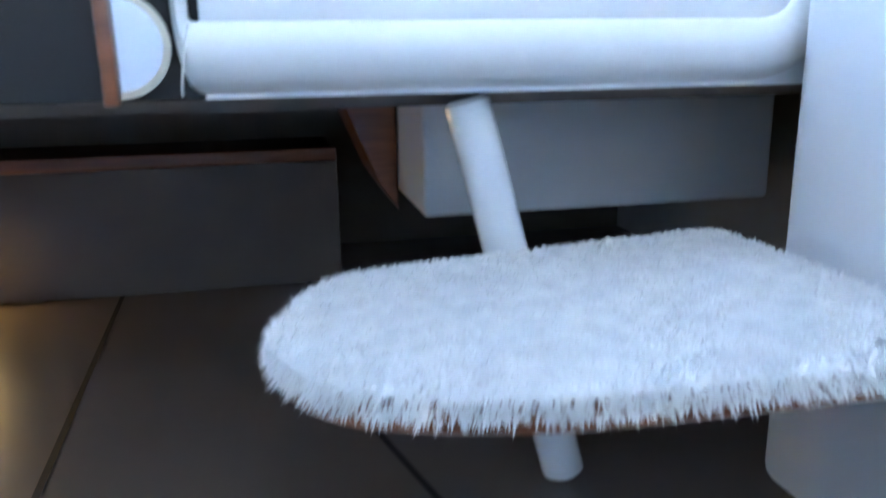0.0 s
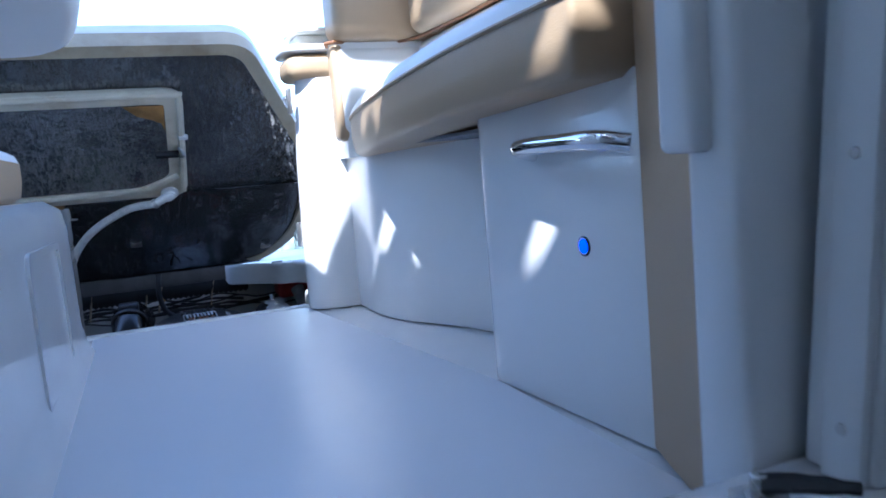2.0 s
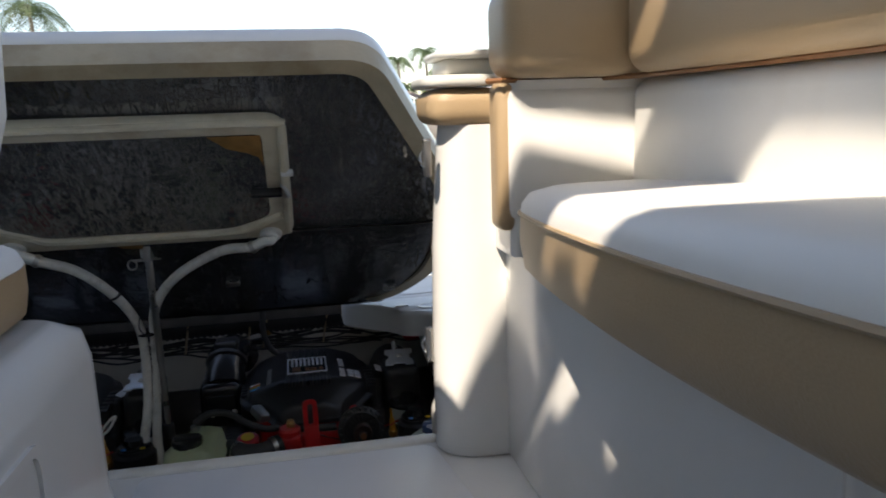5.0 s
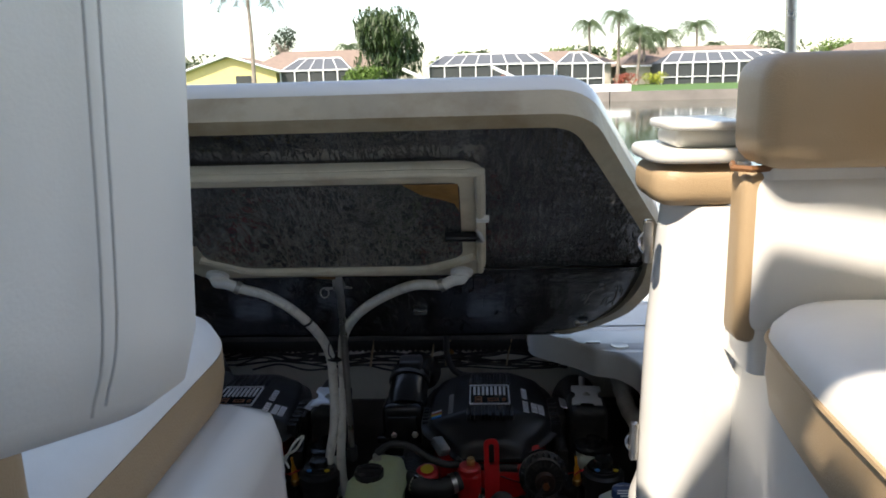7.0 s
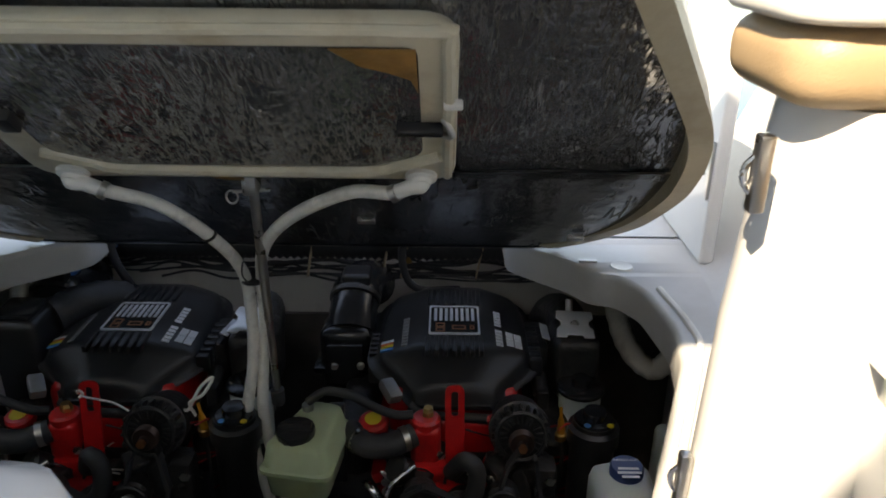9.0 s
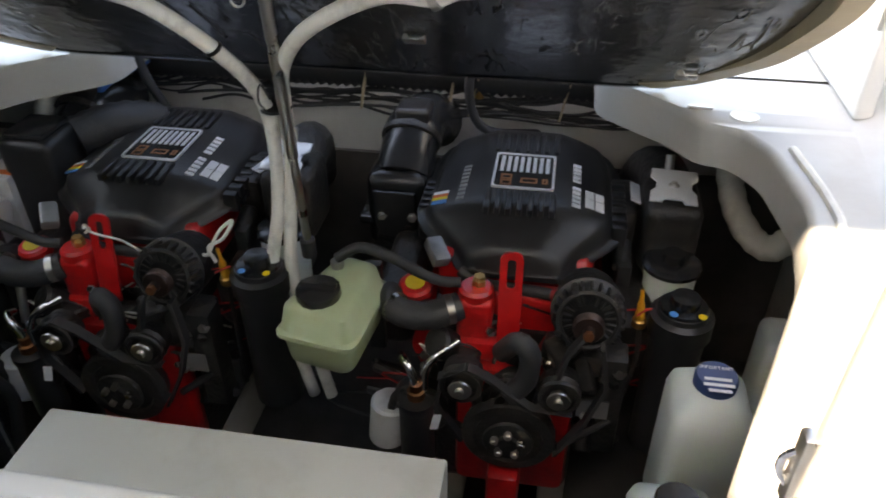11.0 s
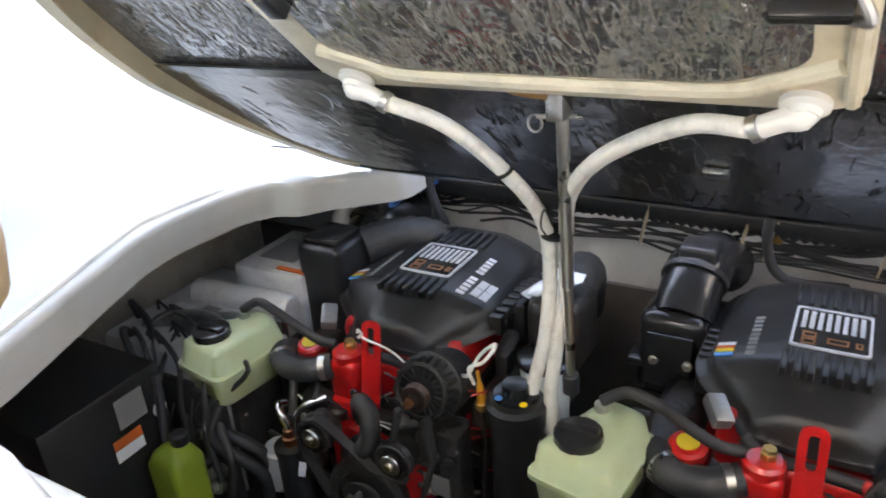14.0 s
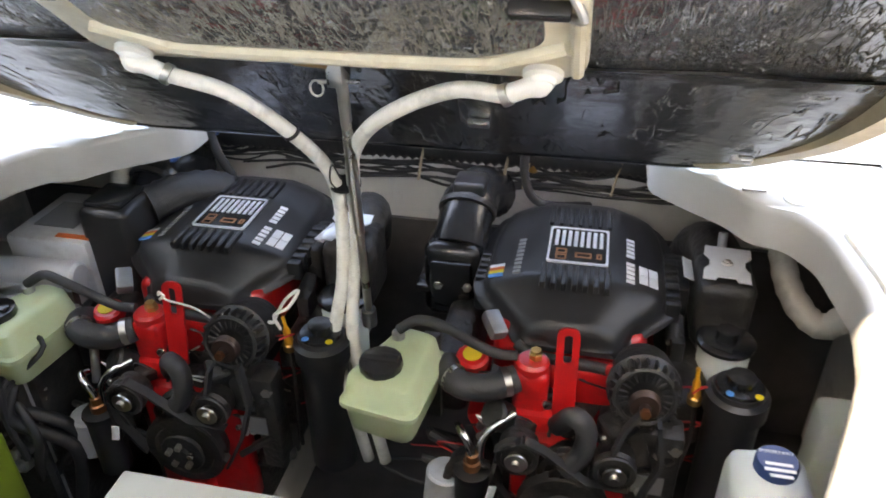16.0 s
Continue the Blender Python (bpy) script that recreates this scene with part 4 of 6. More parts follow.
# inner access lid set in the hatch
IO = rounded([(-0.02, 0.472), (0.757, 0.472), (0.757, -0.012), (-0.02, -0.012)], [0.05, 0.06, 0.06, 0.06], 6)
II = rounded([(0.045, 0.422), (0.70, 0.422), (0.70, 0.10), (0.60, 0.05), (0.14, 0.05), (0.045, 0.10)], [0.02, 0.02, 0.03, 0.03, 0.03, 0.03], 4)
lid = part("access_lid", Shape().prism(IO, -0.008, 0.016, 0.006, 2, HM), FLANGE, hatch, "cream moulded access lid")
part("lid_rib", Shape().tube([HM @ Vector((x, v, 0.018)) for x, v in [(-0.0, 0.457), (0.36, 0.459), (0.71, 0.459), (0.742, 0.427), (0.742, 0.12), (0.742, 0.02)]], 0.010, 8, 4), FLANGE, lid)
part("lid_rib", Shape().tube([HM @ Vector((x, v, 0.018)) for x, v in [(0.03, 0.10), (0.10, 0.06), (0.15, 0.035), (0.37, 0.03), (0.60, 0.035), (0.66, 0.06), (0.73, 0.10)]], 0.012, 8, 6), FLANGE, lid)
part("lid_foil", Shape().prism(II, 0.017, 0.0185, 0.0, m=HM), FOIL, lid, "black crinkled foil inside the lid")
part("glue", Shape().prism([(0.58, 0.420), (0.698, 0.420), (0.698, 0.31), (0.688, 0.345), (0.66, 0.362), (0.62, 0.378)], 0.0188, 0.0205, 0.0, m=HM), GLUE, lid, "amber glue where the foil is torn")
part("glue", Shape().prism([(0.28, -0.013), (0.36, -0.013), (0.35, -0.04), (0.30, -0.032)], 0.0, 0.008, 0.0, m=HM), GLUE, lid, "amber glue stain")
part("lid_latch", Shape().box(0.66, 0.735, 0.205, 0.222, 0.018, 0.04, 0.004, m=HM), PLASTIC_SHINE, lid, "black lever latch")
part("latch_hook", Shape().tube([HM @ Vector(p) for p in ((0.735, 0.235, 0.02), (0.75, 0.215, 0.04), (0.735, 0.20, 0.03))], 0.006, 8, 4), STEEL, lid)
part("lid_knob", Shape().lathe(HM @ Vector((0.035, 0.385, 0.016)), HN, [(0, 0.04), (0.02, 0.04), (0.035, 0.032), (0.04, 0.0)], 20), ALU, lid, "round vent with a dull cap")
part("clamp", Shape().box(0.735, 0.765, 0.275, 0.29, 0.016, 0.03, 0.003, m=HM), FITTING, lid)
part("clamp", Shape().box(0.03, 0.06, 0.205, 0.25, 0.018, 0.04, 0.004, m=HM), PLASTIC, lid)

# drain fittings, hoses and prop
FITS = []
for name, x in (("port", 0.047), ("starboard", 0.694)):
    s = -1 if x > CX else 1
    p = HM @ Vector((x, 0.012, 0.016))
    fit_ = thing("drain_elbow", p, "white nylon drain elbow under the access lid", "pipe fitting", "drain elbows")
    part("flange", Shape().lathe(p, HN, [(0, 0.030), (0.008, 0.029), (0.012, 0.020), (0.02, 0.018)], 20), FITTING, fit_)
    e = p + HN * 0.022
    part("elbow", Shape().tube([p + HN * 0.01, e, e + Vector((s * 0.02, 0.004, -0.004)), e + Vector((s * 0.045, 0.01, -0.016))], 0.0145, 12, 5), FITTING, fit_)
    c = e + Vector((s * 0.052, 0.011, -0.019))
    part("hose_clamp", Shape().lathe(c, (s * 0.9, 0.1, -0.45), [(-0.006, 0.0175), (0.006, 0.0175)], 16), STEEL, fit_, "steel hose clamp")
    FITS.append((c, s))
HOSES = [[(0.18, 3.63, 0.285), (0.255, 3.68, 0.20), (0.292, 3.745, 0.10), (0.300, 3.765, 0.0), (0.300, 3.74, -0.14), (0.282, 3.71, -0.27), (0.305, 3.69, -0.40), (0.34, 3.69, -0.6)],
         [(0.55, 3.625, 0.315), (0.43, 3.66, 0.25), (0.355, 3.72, 0.16), (0.331, 3.765, 0.06), (0.329, 3.765, -0.05), (0.320, 3.745, -0.16), (0.318, 3.72, -0.28), (0.345, 3.70, -0.42), (0.38, 3.69, -0.6)]]
for (c, s), pts in zip(FITS, HOSES):
    solid("drain_hose", Shape().tube([c] + pts, 0.0135, 12, 6), HOSE, "white drain hose with dark scuffs running into the bilge", "hose", "drain hoses", sharp=180)
for p in ((0.255, 3.68, 0.20), (0.315, 3.765, 0.065)):
    sh = Shape().lathe(p, (0.35, 0.4, -0.9) if p[0] < 0.3 else (0.02, 0.1, -1), [(-0.003, 0.0145), (-0.003, 0.0165), (0.003, 0.0165), (0.003, 0.0145)] if p[0] < 0.3 else [(-0.003, 0.031), (0.003, 0.031)], 18)
    if p[0] > 0.3:
        sh.tube([(0.31, 3.735, 0.065), (0.30, 3.725, 0.09), (0.305, 3.73, 0.12), (0.318, 3.735, 0.09)], 0.0018, 6, 4)
    solid("cable_tie", sh, PLASTIC, "black cable tie round the drain hoses", "cable tie", "cable ties")
prop = thing("hatch_prop", (0.35, 3.74, -0.22), "stainless telescopic prop rod under the open hatch", "prop rod")
part("rod", Shape().cyl((0.352, 3.690, 0.305), (0.349, 3.728, -0.02), 0.0105, 16), STEEL, prop)
part("lower_rod", Shape().cyl((0.349, 3.728, -0.02), (0.347, 3.75, -0.225), 0.0085, 16), STEEL, prop)
part("foot", Shape().cyl((0.347, 3.749, -0.215), (0.347, 3.752, -0.26), 0.016, 14), RUBBER, prop, "black rubber foot")
part("bracket", Shape().box(0.338, 0.366, 3.655, 3.70, 0.295, 0.345, 0.004), STEEL, prop)
part("cross_pin", Shape().cyl((0.31, 3.69, 0.293), (0.385, 3.69, 0.297), 0.004, 10), STEEL, prop)
part("pull_ring", Shape().tube([Vector((0.308, 3.688, 0.282)) + Vector((0.012 * math.cos(a), 0, 0.014 * math.sin(a))) for a in [k * math.pi / 6 for k in range(13)]], 0.002, 6, 1), STEEL, prop)

# ---- engines ----
EX, EY = 0.765, 3.95
def between(v, table):
    for (a, p), (b, q) in zip(table, table[1:]):
        if v <= b:
            t = max(0.0, (v - a) / (b - a))
            return p + (q - p) * t
    return table[-1][1]
def cover_shape():
    """Moulded top cover: narrow nose, wide shoulders, rounded tail, flared lip."""
    width = [(-0.205, 0.088), (-0.195, 0.105), (-0.165, 0.118), (-0.140, 0.140), (-0.110, 0.178), (-0.085, 0.198), (-0.05, 0.205), (0.10, 0.204), (0.18, 0.196), (0.24, 0.178), (0.28, 0.150), (0.305, 0.115), (0.315, 0.085)]
    fall = [(-0.205, 0.105), (-0.198, 0.062), (-0.185, 0.045), (-0.160, 0.034), (-0.13, 0.022), (-0.105, 0.008), (-0.085, 0.0), (0.22, 0.0), (0.26, 0.010), (0.29, 0.030), (0.308, 0.060), (0.315, 0.105)]
    low = [(-0.205, -0.268), (-0.15, -0.262), (-0.10, -0.240), (-0.05, -0.228), (0.315, -0.224)]
    top = [(0.0, -0.160), (0.055, -0.160), (0.092, -0.1615), (0.120, -0.169), (0.150, -0.1775), (0.174, -0.186), (0.186, -0.193)]
    skirt = [(0.192, 0.30), (0.197, 0.62), (0.208, 0.80), (0.220, 0.86), (0.222, 1.0)]
    rings = []
    n = 64
    for k in range(n + 1):
        v = -0.205 + 0.52 * (0.5 - 0.5 * math.cos(math.pi * k / n))
        w = sum(between(v + d, width) for d in (-0.012, -0.006, 0.0, 0.006, 0.012)) / 5
        f = sum(between(v + d, fall) for d in (-0.004, 0.0, 0.004)) / 3
        zl = between(v, low)
        half = []
        for x, z in top:
            half.append((x * w / 0.205, max(z - f, zl + 0.012)))
        zs = half[-1][1]
        for x, q in skirt:
            half.append((x * w / 0.205, zs + (zl - zs) * q))
        rings.append([(EX + x, EY + v, z) for x, z in half] + [(EX - x, EY + v, z) for x, z in half[:0:-1]])
    return Shape().loft(rings)
def engine():
    e = thing("engine", (EX, EY, -0.9), "red petrol inboard engine under a black moulded cover", "engine", "twin engines")
    # block, heads and manifolds
    part("block", Shape().box(0.62, 0.92, 3.66, 4.22, -0.80, -0.40, 0.03, 3).box(0.60, 0.94, 3.70, 4.2, -0.46, -0.36, 0.02), GREASE, e, "oily dark engine block")
    part("intake", Shape().box(0.605, 0.925, 3.785, 4.2, -0.42, -0.242, 0.03, 3).box(0.66, 0.87, 3.712, 3.76, -0.42, -0.275, 0.02, 3), RED, e, "red intake manifold")
    for s in (-1, 1):
        part("cylinder_head", Shape().box(0.055, 0.19, -0.27, 0.25, -0.03, 0.07, 0.015, 2, m=Matrix.Translation((EX, EY, -0.40)) @ Matrix.Diagonal((s, 1, 1, 1)) @ pose(0, 0, 0, 0, 24, 0)), RED, e, "red cylinder head")
        part("exhaust_manifold", Shape().box(EX + s * 0.245 - 0.045, EX + s * 0.245 + 0.045, 3.72, 4.2, -0.46, -0.33, 0.03, 4), GREASE, e, "black exhaust manifold")
    # cover
    cv = part("cover", cover_shape(), PLASTIC, e, "black moulded plastic engine cover", sharp=50)
    for row, (y0, y1) in enumerate(((3.825, 3.905), (4.078, 4.165))):
        for i in range(7):
            x = EX + (i - 3) * 0.022
            part("rib", Shape().box(x - 0.006, x + 0.006, y0, y1, -0.172, -0.153, 0.004, 2), PLASTIC, cv)
    z = -0.1585
    plate = part("badge_plate", Shape().ring(rounded([(EX - 0.066, 3.915), (EX + 0.066, 3.915), (EX + 0.066, 4.065), (EX - 0.066, 4.065)], 0.008, 3), rounded([(EX - 0.061, 3.92), (EX + 0.061, 3.92), (EX + 0.061, 4.06), (EX - 0.061, 4.06)], 0.007, 3), z - 0.004, z + 0.003), SILVER, cv, "silver edge of the badge plate")
    part("badge_field", Shape().box(EX - 0.062, EX + 0.062, 3.919, 4.061, z - 0.004, z + 0.0008), PLASTIC_SHINE, cv)
    for i in range(8):
        x = EX - 0.049 + i * 0.014
        part("badge_bar", Shape().box(x - 0.004, x + 0.004, 3.985, 4.052, z, z + 0.0022), SILVER, cv, "silver badge bar")
    for i, (x, y, w) in enumerate(((EX - 0.036, 3.962, 0.024), (EX - 0.036, 3.938, 0.024), (EX + 0.012, 3.95, 0.036), (EX + 0.046, 3.95, 0.012))):
        part("badge_mark", Shape().ring([(x - w / 2, y - 0.010), (x + w / 2, y - 0.010), (x + w / 2, y + 0.010), (x - w / 2, y + 0.010)], [(x - w / 2 + 0.004, y - 0.006), (x + w / 2 - 0.004, y - 0.006), (x + w / 2 - 0.004, y + 0.006), (x - w / 2 + 0.004, y + 0.006)], z, z + 0.002), COPPER, cv, "coppery plain badge mark")
    # printed marks along both slopes, as plain strokes
    MR = pose(EX + 0.145, 3.965, -0.1763, 0, 17, 0)
    for i in range(11):
        if i == 5:
            continue
        y = -0.085 + i * 0.0165
        part("print_mark", Shape().box(-0.042, -0.024, y - 0.0052, y + 0.0052, -0.002, 0.0016, m=MR), INK, cv, "white printed stroke")
    for dx, dy in ((-0.004, -0.062), (-0.004, -0.028), (0.018, -0.062), (0.018, -0.028)):
        part("emblem_tile", Shape().box(dx - 0.0095, dx + 0.0095, dy - 0.0155, dy + 0.0155, -0.003, 0.0016, m=MR), INK, cv, "pale emblem tile")
    ML = pose(EX - 0.125, 3.955, -0.1702, 0, -17, 0)
    for i in range(9):
        y = -0.075 + i * 0.0165
        part("print_mark", Shape().box(-0.008, 0.008, y - 0.005, y + 0.005, -0.002, 0.0016, m=ML), GREY_PRINT, cv, "grey printed stroke")
    for i, mt in enumerate((CYAN, YELLOW, ORANGE, INK)):
        part("sticker_band", Shape().box(-0.045, -0.012, -0.028 + i * 0.012, -0.017 + i * 0.012, -0.002, 0.0015, m=pose(EX - 0.142, 3.90, -0.1754, 0, -17, 0)), mt, cv, "coloured band of a small sticker")
    # thermostat housing, lifting eye and coolant elbow
    th = part("thermostat_housing", Shape().box(0.665, 0.735, 3.655, 3.725, -0.37, -0.262, 0.015, 3).lathe((0.70, 3.69, -0.27), (0, 0, 1), [(0, 0.034), (0.018, 0.034), (0.024, 0.028)], 16).box(0.64, 0.75, 3.64, 3.70, -0.40, -0.35, 0.012), RED, e, "red thermostat housing")
    part("bolt", Shape().lathe((0.705, 3.695, -0.246), (0, 0, 1), [(0, 0.014), (0.012, 0.014), (0.014, 0.012), (0.02, 0.011)], 6), BRASS, th, "brass hexagon plug")
    for x, y, zz in ((0.735, 3.652, -0.325), (0.66, 3.65, -0.36), (0.715, 3.65, -0.385)):
        part("bolt", Shape().lathe((x, y, zz), (0.2, -1, 0.4), [(0, 0.010), (0.006, 0.010), (0.008, 0.008)], 6), STEEL, th, "steel bolt head")
    lf = Matrix.Translation((0.767, 3.672, -0.30)) @ pose(0, 0, 0, 78, 0, 4)
    ol = rounded([(-0.022, -0.06), (0.022, -0.06), (0.022, 0.135), (-0.022, 0.135)], [0.004, 0.004, 0.02, 0.02], 5)
    il = rounded([(-0.008, 0.06), (0.008, 0.06), (0.008, 0.12), (-0.008, 0.12)], 0.008, 5)
    ol2 = rounded([(-0.022, 0.055), (0.022, 0.055), (0.022, 0.135), (-0.022, 0.135)], [0.001, 0.001, 0.02, 0.02], 5)
    part("lifting_eye", Shape().ring(ol2, il, -0.003, 0.003, lf).box(-0.022, 0.022, -0.06, 0.0552, -0.003, 0.003, 0.001, m=lf), RED, e, "red flat lifting eye")
    part("coolant_hose", Shape().tube([(0.672, 3.672, -0.285), (0.62, 3.645, -0.295), (0.57, 3.635, -0.288), (0.54, 3.655, -0.285), (0.525, 3.70, -0.30), (0.52, 3.78, -0.38)], 0.028, 14, 6), RUBBER, e, "thick black coolant hose")
    part("hose_clamp", Shape().lathe((0.652, 3.662, -0.289), (-1, -0.45, -0.1), [(-0.007, 0.030), (0.007, 0.030)], 18), STEEL, e, "steel hose clamp")
    part("hose_clamp", Shape().lathe((0.548, 3.648, -0.286), (-0.8, 0.5, 0.05), [(-0.006, 0.030), (0.006, 0.030)], 18), STEEL, e, "steel hose clamp")
    part("lower_hose", Shape().tube([(0.76, 3.635, -0.36), (0.79, 3.60, -0.30), (0.815, 3.59, -0.32), (0.81, 3.585, -0.38), (0.78, 3.58, -0.42)], 0.021, 12, 6), RUBBER, e, "bent black water hose")
    part("vent_hose", Shape().tube([(0.435, 3.665, -0.195), (0.475, 3.675, -0.172), (0.53, 3.66, -0.17), (0.58, 3.68, -0.215), (0.63, 3.685, -0.24), (0.67, 3.69, -0.243)], 0.0105, 10, 6), RUBBER, e, "thin black vent hose")
    part("fuel_pipe", Shape().tube([(0.66, 3.75, -0.26), (0.70, 3.735, -0.275), (0.82, 3.72, -0.272), (0.875, 3.70, -0.265)], 0.012, 10, 4), RUBBER, e, "black hose across the front")
    part("hose_end", Shape().cyl((0.845, 3.712, -0.268), (0.885, 3.695, -0.263), 0.013, 12), RED_PLASTIC, e, "red hose end")
    part("sensor_plug", Shape().box(-0.018, 0.018, -0.03, 0.03, -0.014, 0.014, 0.006, m=pose(0.615, 3.745, -0.215, 20, 10, 35)), ALU, e, "grey sensor plug")
    part("filler_cap", Shape().lathe((0.575, 3.72, -0.30), (0, -0.2, 1), [(0, 0.034), (0.02, 0.034), (0.026, 0.028), (0.028, 0)], 18), RED, e, "red filler cap")
    part("cap_label", Shape().lathe((0.575, 3.7145, -0.2725), (0, -0.2, 1), [(0, 0.02), (0.001, 0.02)], 16), YELLOW, e, "yellow oval cap label")
    # alternator
    AC, AX = Vector((0.915, 3.715, -0.285)), unit((0, -1, 0.32))
    AM = Matrix.Translation(AC) @ AX.to_track_quat("Z", "Y").to_matrix().to_4x4()
    CAST = material("dark cast metal", (0.03, 0.03, 0.03), 0.36, metal=0.4, var=0.4, scale=20, bump=0.3, bump_scale=60)
    alt = part("alternator", Shape().lathe(AC, AX, [(-0.05, 0.04), (-0.045, 0.060), (0.0, 0.066), (0.030, 0.066), (0.034, 0.071), (0.046, 0.071), (0.050, 0.062), (0.066, 0.052), (0.070, 0.030)], 30), CAST, e, "dark finned alternator")
    for i in range(22):
        part("fin", Shape().box(-0.0032, 0.0032, 0.030, 0.066, 0.040, 0.084, 0.0015, 1, AM @ Matrix.Rotation(i * 2 * math.pi / 22, 4, "Z")), CAST, alt)
    part("front_ring", Shape().lathe(AC + AX * 0.082, AX, [(0, 0.060), (0.004, 0.060), (0.006, 0.054), (0.004, 0.050), (0, 0.050)], 28), CAST, alt)
    for i in range(4):
        part("through_bolt", Shape().cyl(AM @ Vector((0.062 * math.cos(i * 1.57 + 0.5), 0.062 * math.sin(i * 1.57 + 0.5), 0.03)), AM @ Vector((0.062 * math.cos(i * 1.57 + 0.5), 0.062 * math.sin(i * 1.57 + 0.5), 0.09)), 0.006, 8), GREASE, alt)
    part("pulley", Shape().lathe((0.915, 3.628, -0.262), (0, -1, 0.12), [(0, 0.024), (0.004, 0.029), (0.01, 0.023), (0.018, 0.029), (0.022, 0.026), (0.022, 0.011), (0.034, 0.010), (0.034, 0)], 24), material("rusty pulley", (0.05, 0.03, 0.025), 0.4, metal=0.5, var=0.4, scale=30), alt, "rusty belt pulley")
    part("nut", Shape().lathe((0.915, 3.596, -0.258), (0, -1, 0.12), [(0, 0.010), (0.012, 0.010)], 6), COPPER, alt, "rusty shaft nut")
    part("alternator_bracket", Shape().box(0.84, 0.99, 3.63, 3.70, -0.40, -0.345, 0.01, 2).box(0.85, 0.90, 3.63, 3.68, -0.55, -0.38, 0.008).box(0.95, 1.0, 3.62, 3.68, -0.60, -0.34, 0.008), GREASE, e)
    for x in (0.852, 0.985):
        part("bolt", Shape().lathe((x, 3.628, -0.372), (0, -1, 0.2), [(0, 0.014), (0.008, 0.014), (0.008, 0.009), (0.016, 0.009)], 6), STEEL, e, "steel bolt head")
    # pulleys and belts on the front
    for nm, x, zz, r, y in (("idler", 0.69, -0.385, 0.042, 3.575), ("idler", 0.875, -0.40, 0.042, 3.59), ("crank_pulley", 0.785, -0.54, 0.095, 3.60), ("water_pump_pulley", 0.785, -0.455, 0.06, 3.62), ("power_steering_pulley", 0.60, -0.50, 0.062, 3.60)):
        w = part(nm, Shape().lathe((x, y, zz), (0, -1, 0), [(-0.03, r * 0.9), (0, r * 0.95), (0.003, r), (0.012, r * 0.9), (0.02, r), (0.024, r * 0.95), (0.024, r * 0.75), (0.016, r * 0.7), (0.016, r * 0.42), (0.028, r * 0.40), (0.03, r * 0.2), (0.03, 0)], 28), GREASE, e)
        part("hub", Shape().lathe((x, y - 0.03, zz), (0, -1, 0), [(0, r * 0.55), (0.003, r * 0.52), (0.003, r * 0.22), (0.012, r * 0.2), (0.012, 0)], 20), STEEL if nm == "idler" else GREASE, w, "worn steel hub" if nm == "idler" else "")
        if nm == "crank_pulley":
            for k in range(5):
                a = k * 2 * math.pi / 5 + 0.3
                part("bolt", Shape().lathe((x + 0.028 * math.cos(a), y - 0.035, zz + 0.028 * math.sin(a)), (0, -1, 0), [(0, 0.008), (0.012, 0.008), (0.014, 0.006)], 6), STEEL, w, "steel bolt head")
    belt = Shape()
    for path in ([(0.915, 3.60, -0.255), (0.885, 3.588, -0.30), (0.87, 3.586, -0.36), (0.835, 3.59, -0.41), (0.83, 3.588, -0.48), (0.88, 3.588, -0.56)], [(0.945, 3.60, -0.29), (0.96, 3.59, -0.38), (0.93, 3.59, -0.48), (0.88, 3.588, -0.58)], [(0.65, 3.56, -0.37), (0.70, 3.56, -0.338), (0.74, 3.562, -0.36), (0.82, 3.57, -0.435), (0.90, 3.575, -0.445)], [(0.65, 3.56, -0.40), (0.64, 3.57, -0.46), (0.69, 3.58, -0.56)]):
        rings = []
        for p in path:
            rings.append([(p[0] - 0.004, p[1] - 0.011, p[2]), (p[0] + 0.004, p[1] - 0.011, p[2] + 0.002), (p[0] + 0.004, p[1] + 0.011, p[2] + 0.002), (p[0] - 0.004, p[1] + 0.011, p[2])])
        belt.loft(rings)
    part("drive_belt", belt, RUBBER, e, "black ribbed drive belt")
    part("front_timing_cover", Shape().box(0.67, 0.91, 3.622, 3.68, -0.75, -0.40, 0.02, 2).box(0.745, 0.815, 3.555, 3.64, -0.78, -0.645, 0.015, 2), RED, e, "dirty red front cover")
    part("label", Shape().box(-0.03, 0.03, -0.002, 0.001, -0.024, 0.024, m=pose(0.945, 3.618, -0.47, 0, 0, 0)), GREY_PRINT, e, "worn grey label")
    # throttle linkage and air intake
    part("throttle_body", Shape().box(0.955, 1.01, 3.93, 4.08, -0.30, -0.205, 0.012, 2).cyl((0.985, 3.92, -0.27), (0.985, 3.86, -0.30), 0.02, 12).box(0.975, 1.005, 3.84, 3.90, -0.36, -0.28, 0.006), GREASE, e)
    for i in range(6):
        part("connector", Shape().box(0.955, 0.985, 3.86 + i * 0.032, 3.882 + i * 0.032, -0.245, -0.20, 0.003), PLASTIC, e)
    part("white_label", Shape().box(-0.011, 0.011, -0.055, 0.055, 0, 0.003, m=pose(1.005, 4.0, -0.196, -10, 20, -6)), INK, e, "narrow white label")
    part("dipstick_tube", Shape().tube([(1.015, 3.70, -0.30), (1.02, 3.69, -0.40), (1.0, 3.72, -0.62)], 0.005, 8, 3), GREASE, e)
    part("dipstick_collar", Shape().cyl((1.015, 3.70, -0.315), (1.015, 3.70, -0.295), 0.014, 12), BRASS, e)
    part("dipstick_handle", Shape().tube([(1.015, 3.70, -0.295), (1.013, 3.70, -0.262), (1.010, 3.698, -0.225)], [0.010, 0.008, 0.004, 0.004], 10, 3), material("amber plastic", (0.60, 0.26, 0.02), 0.4), e, "orange-yellow dipstick handle")
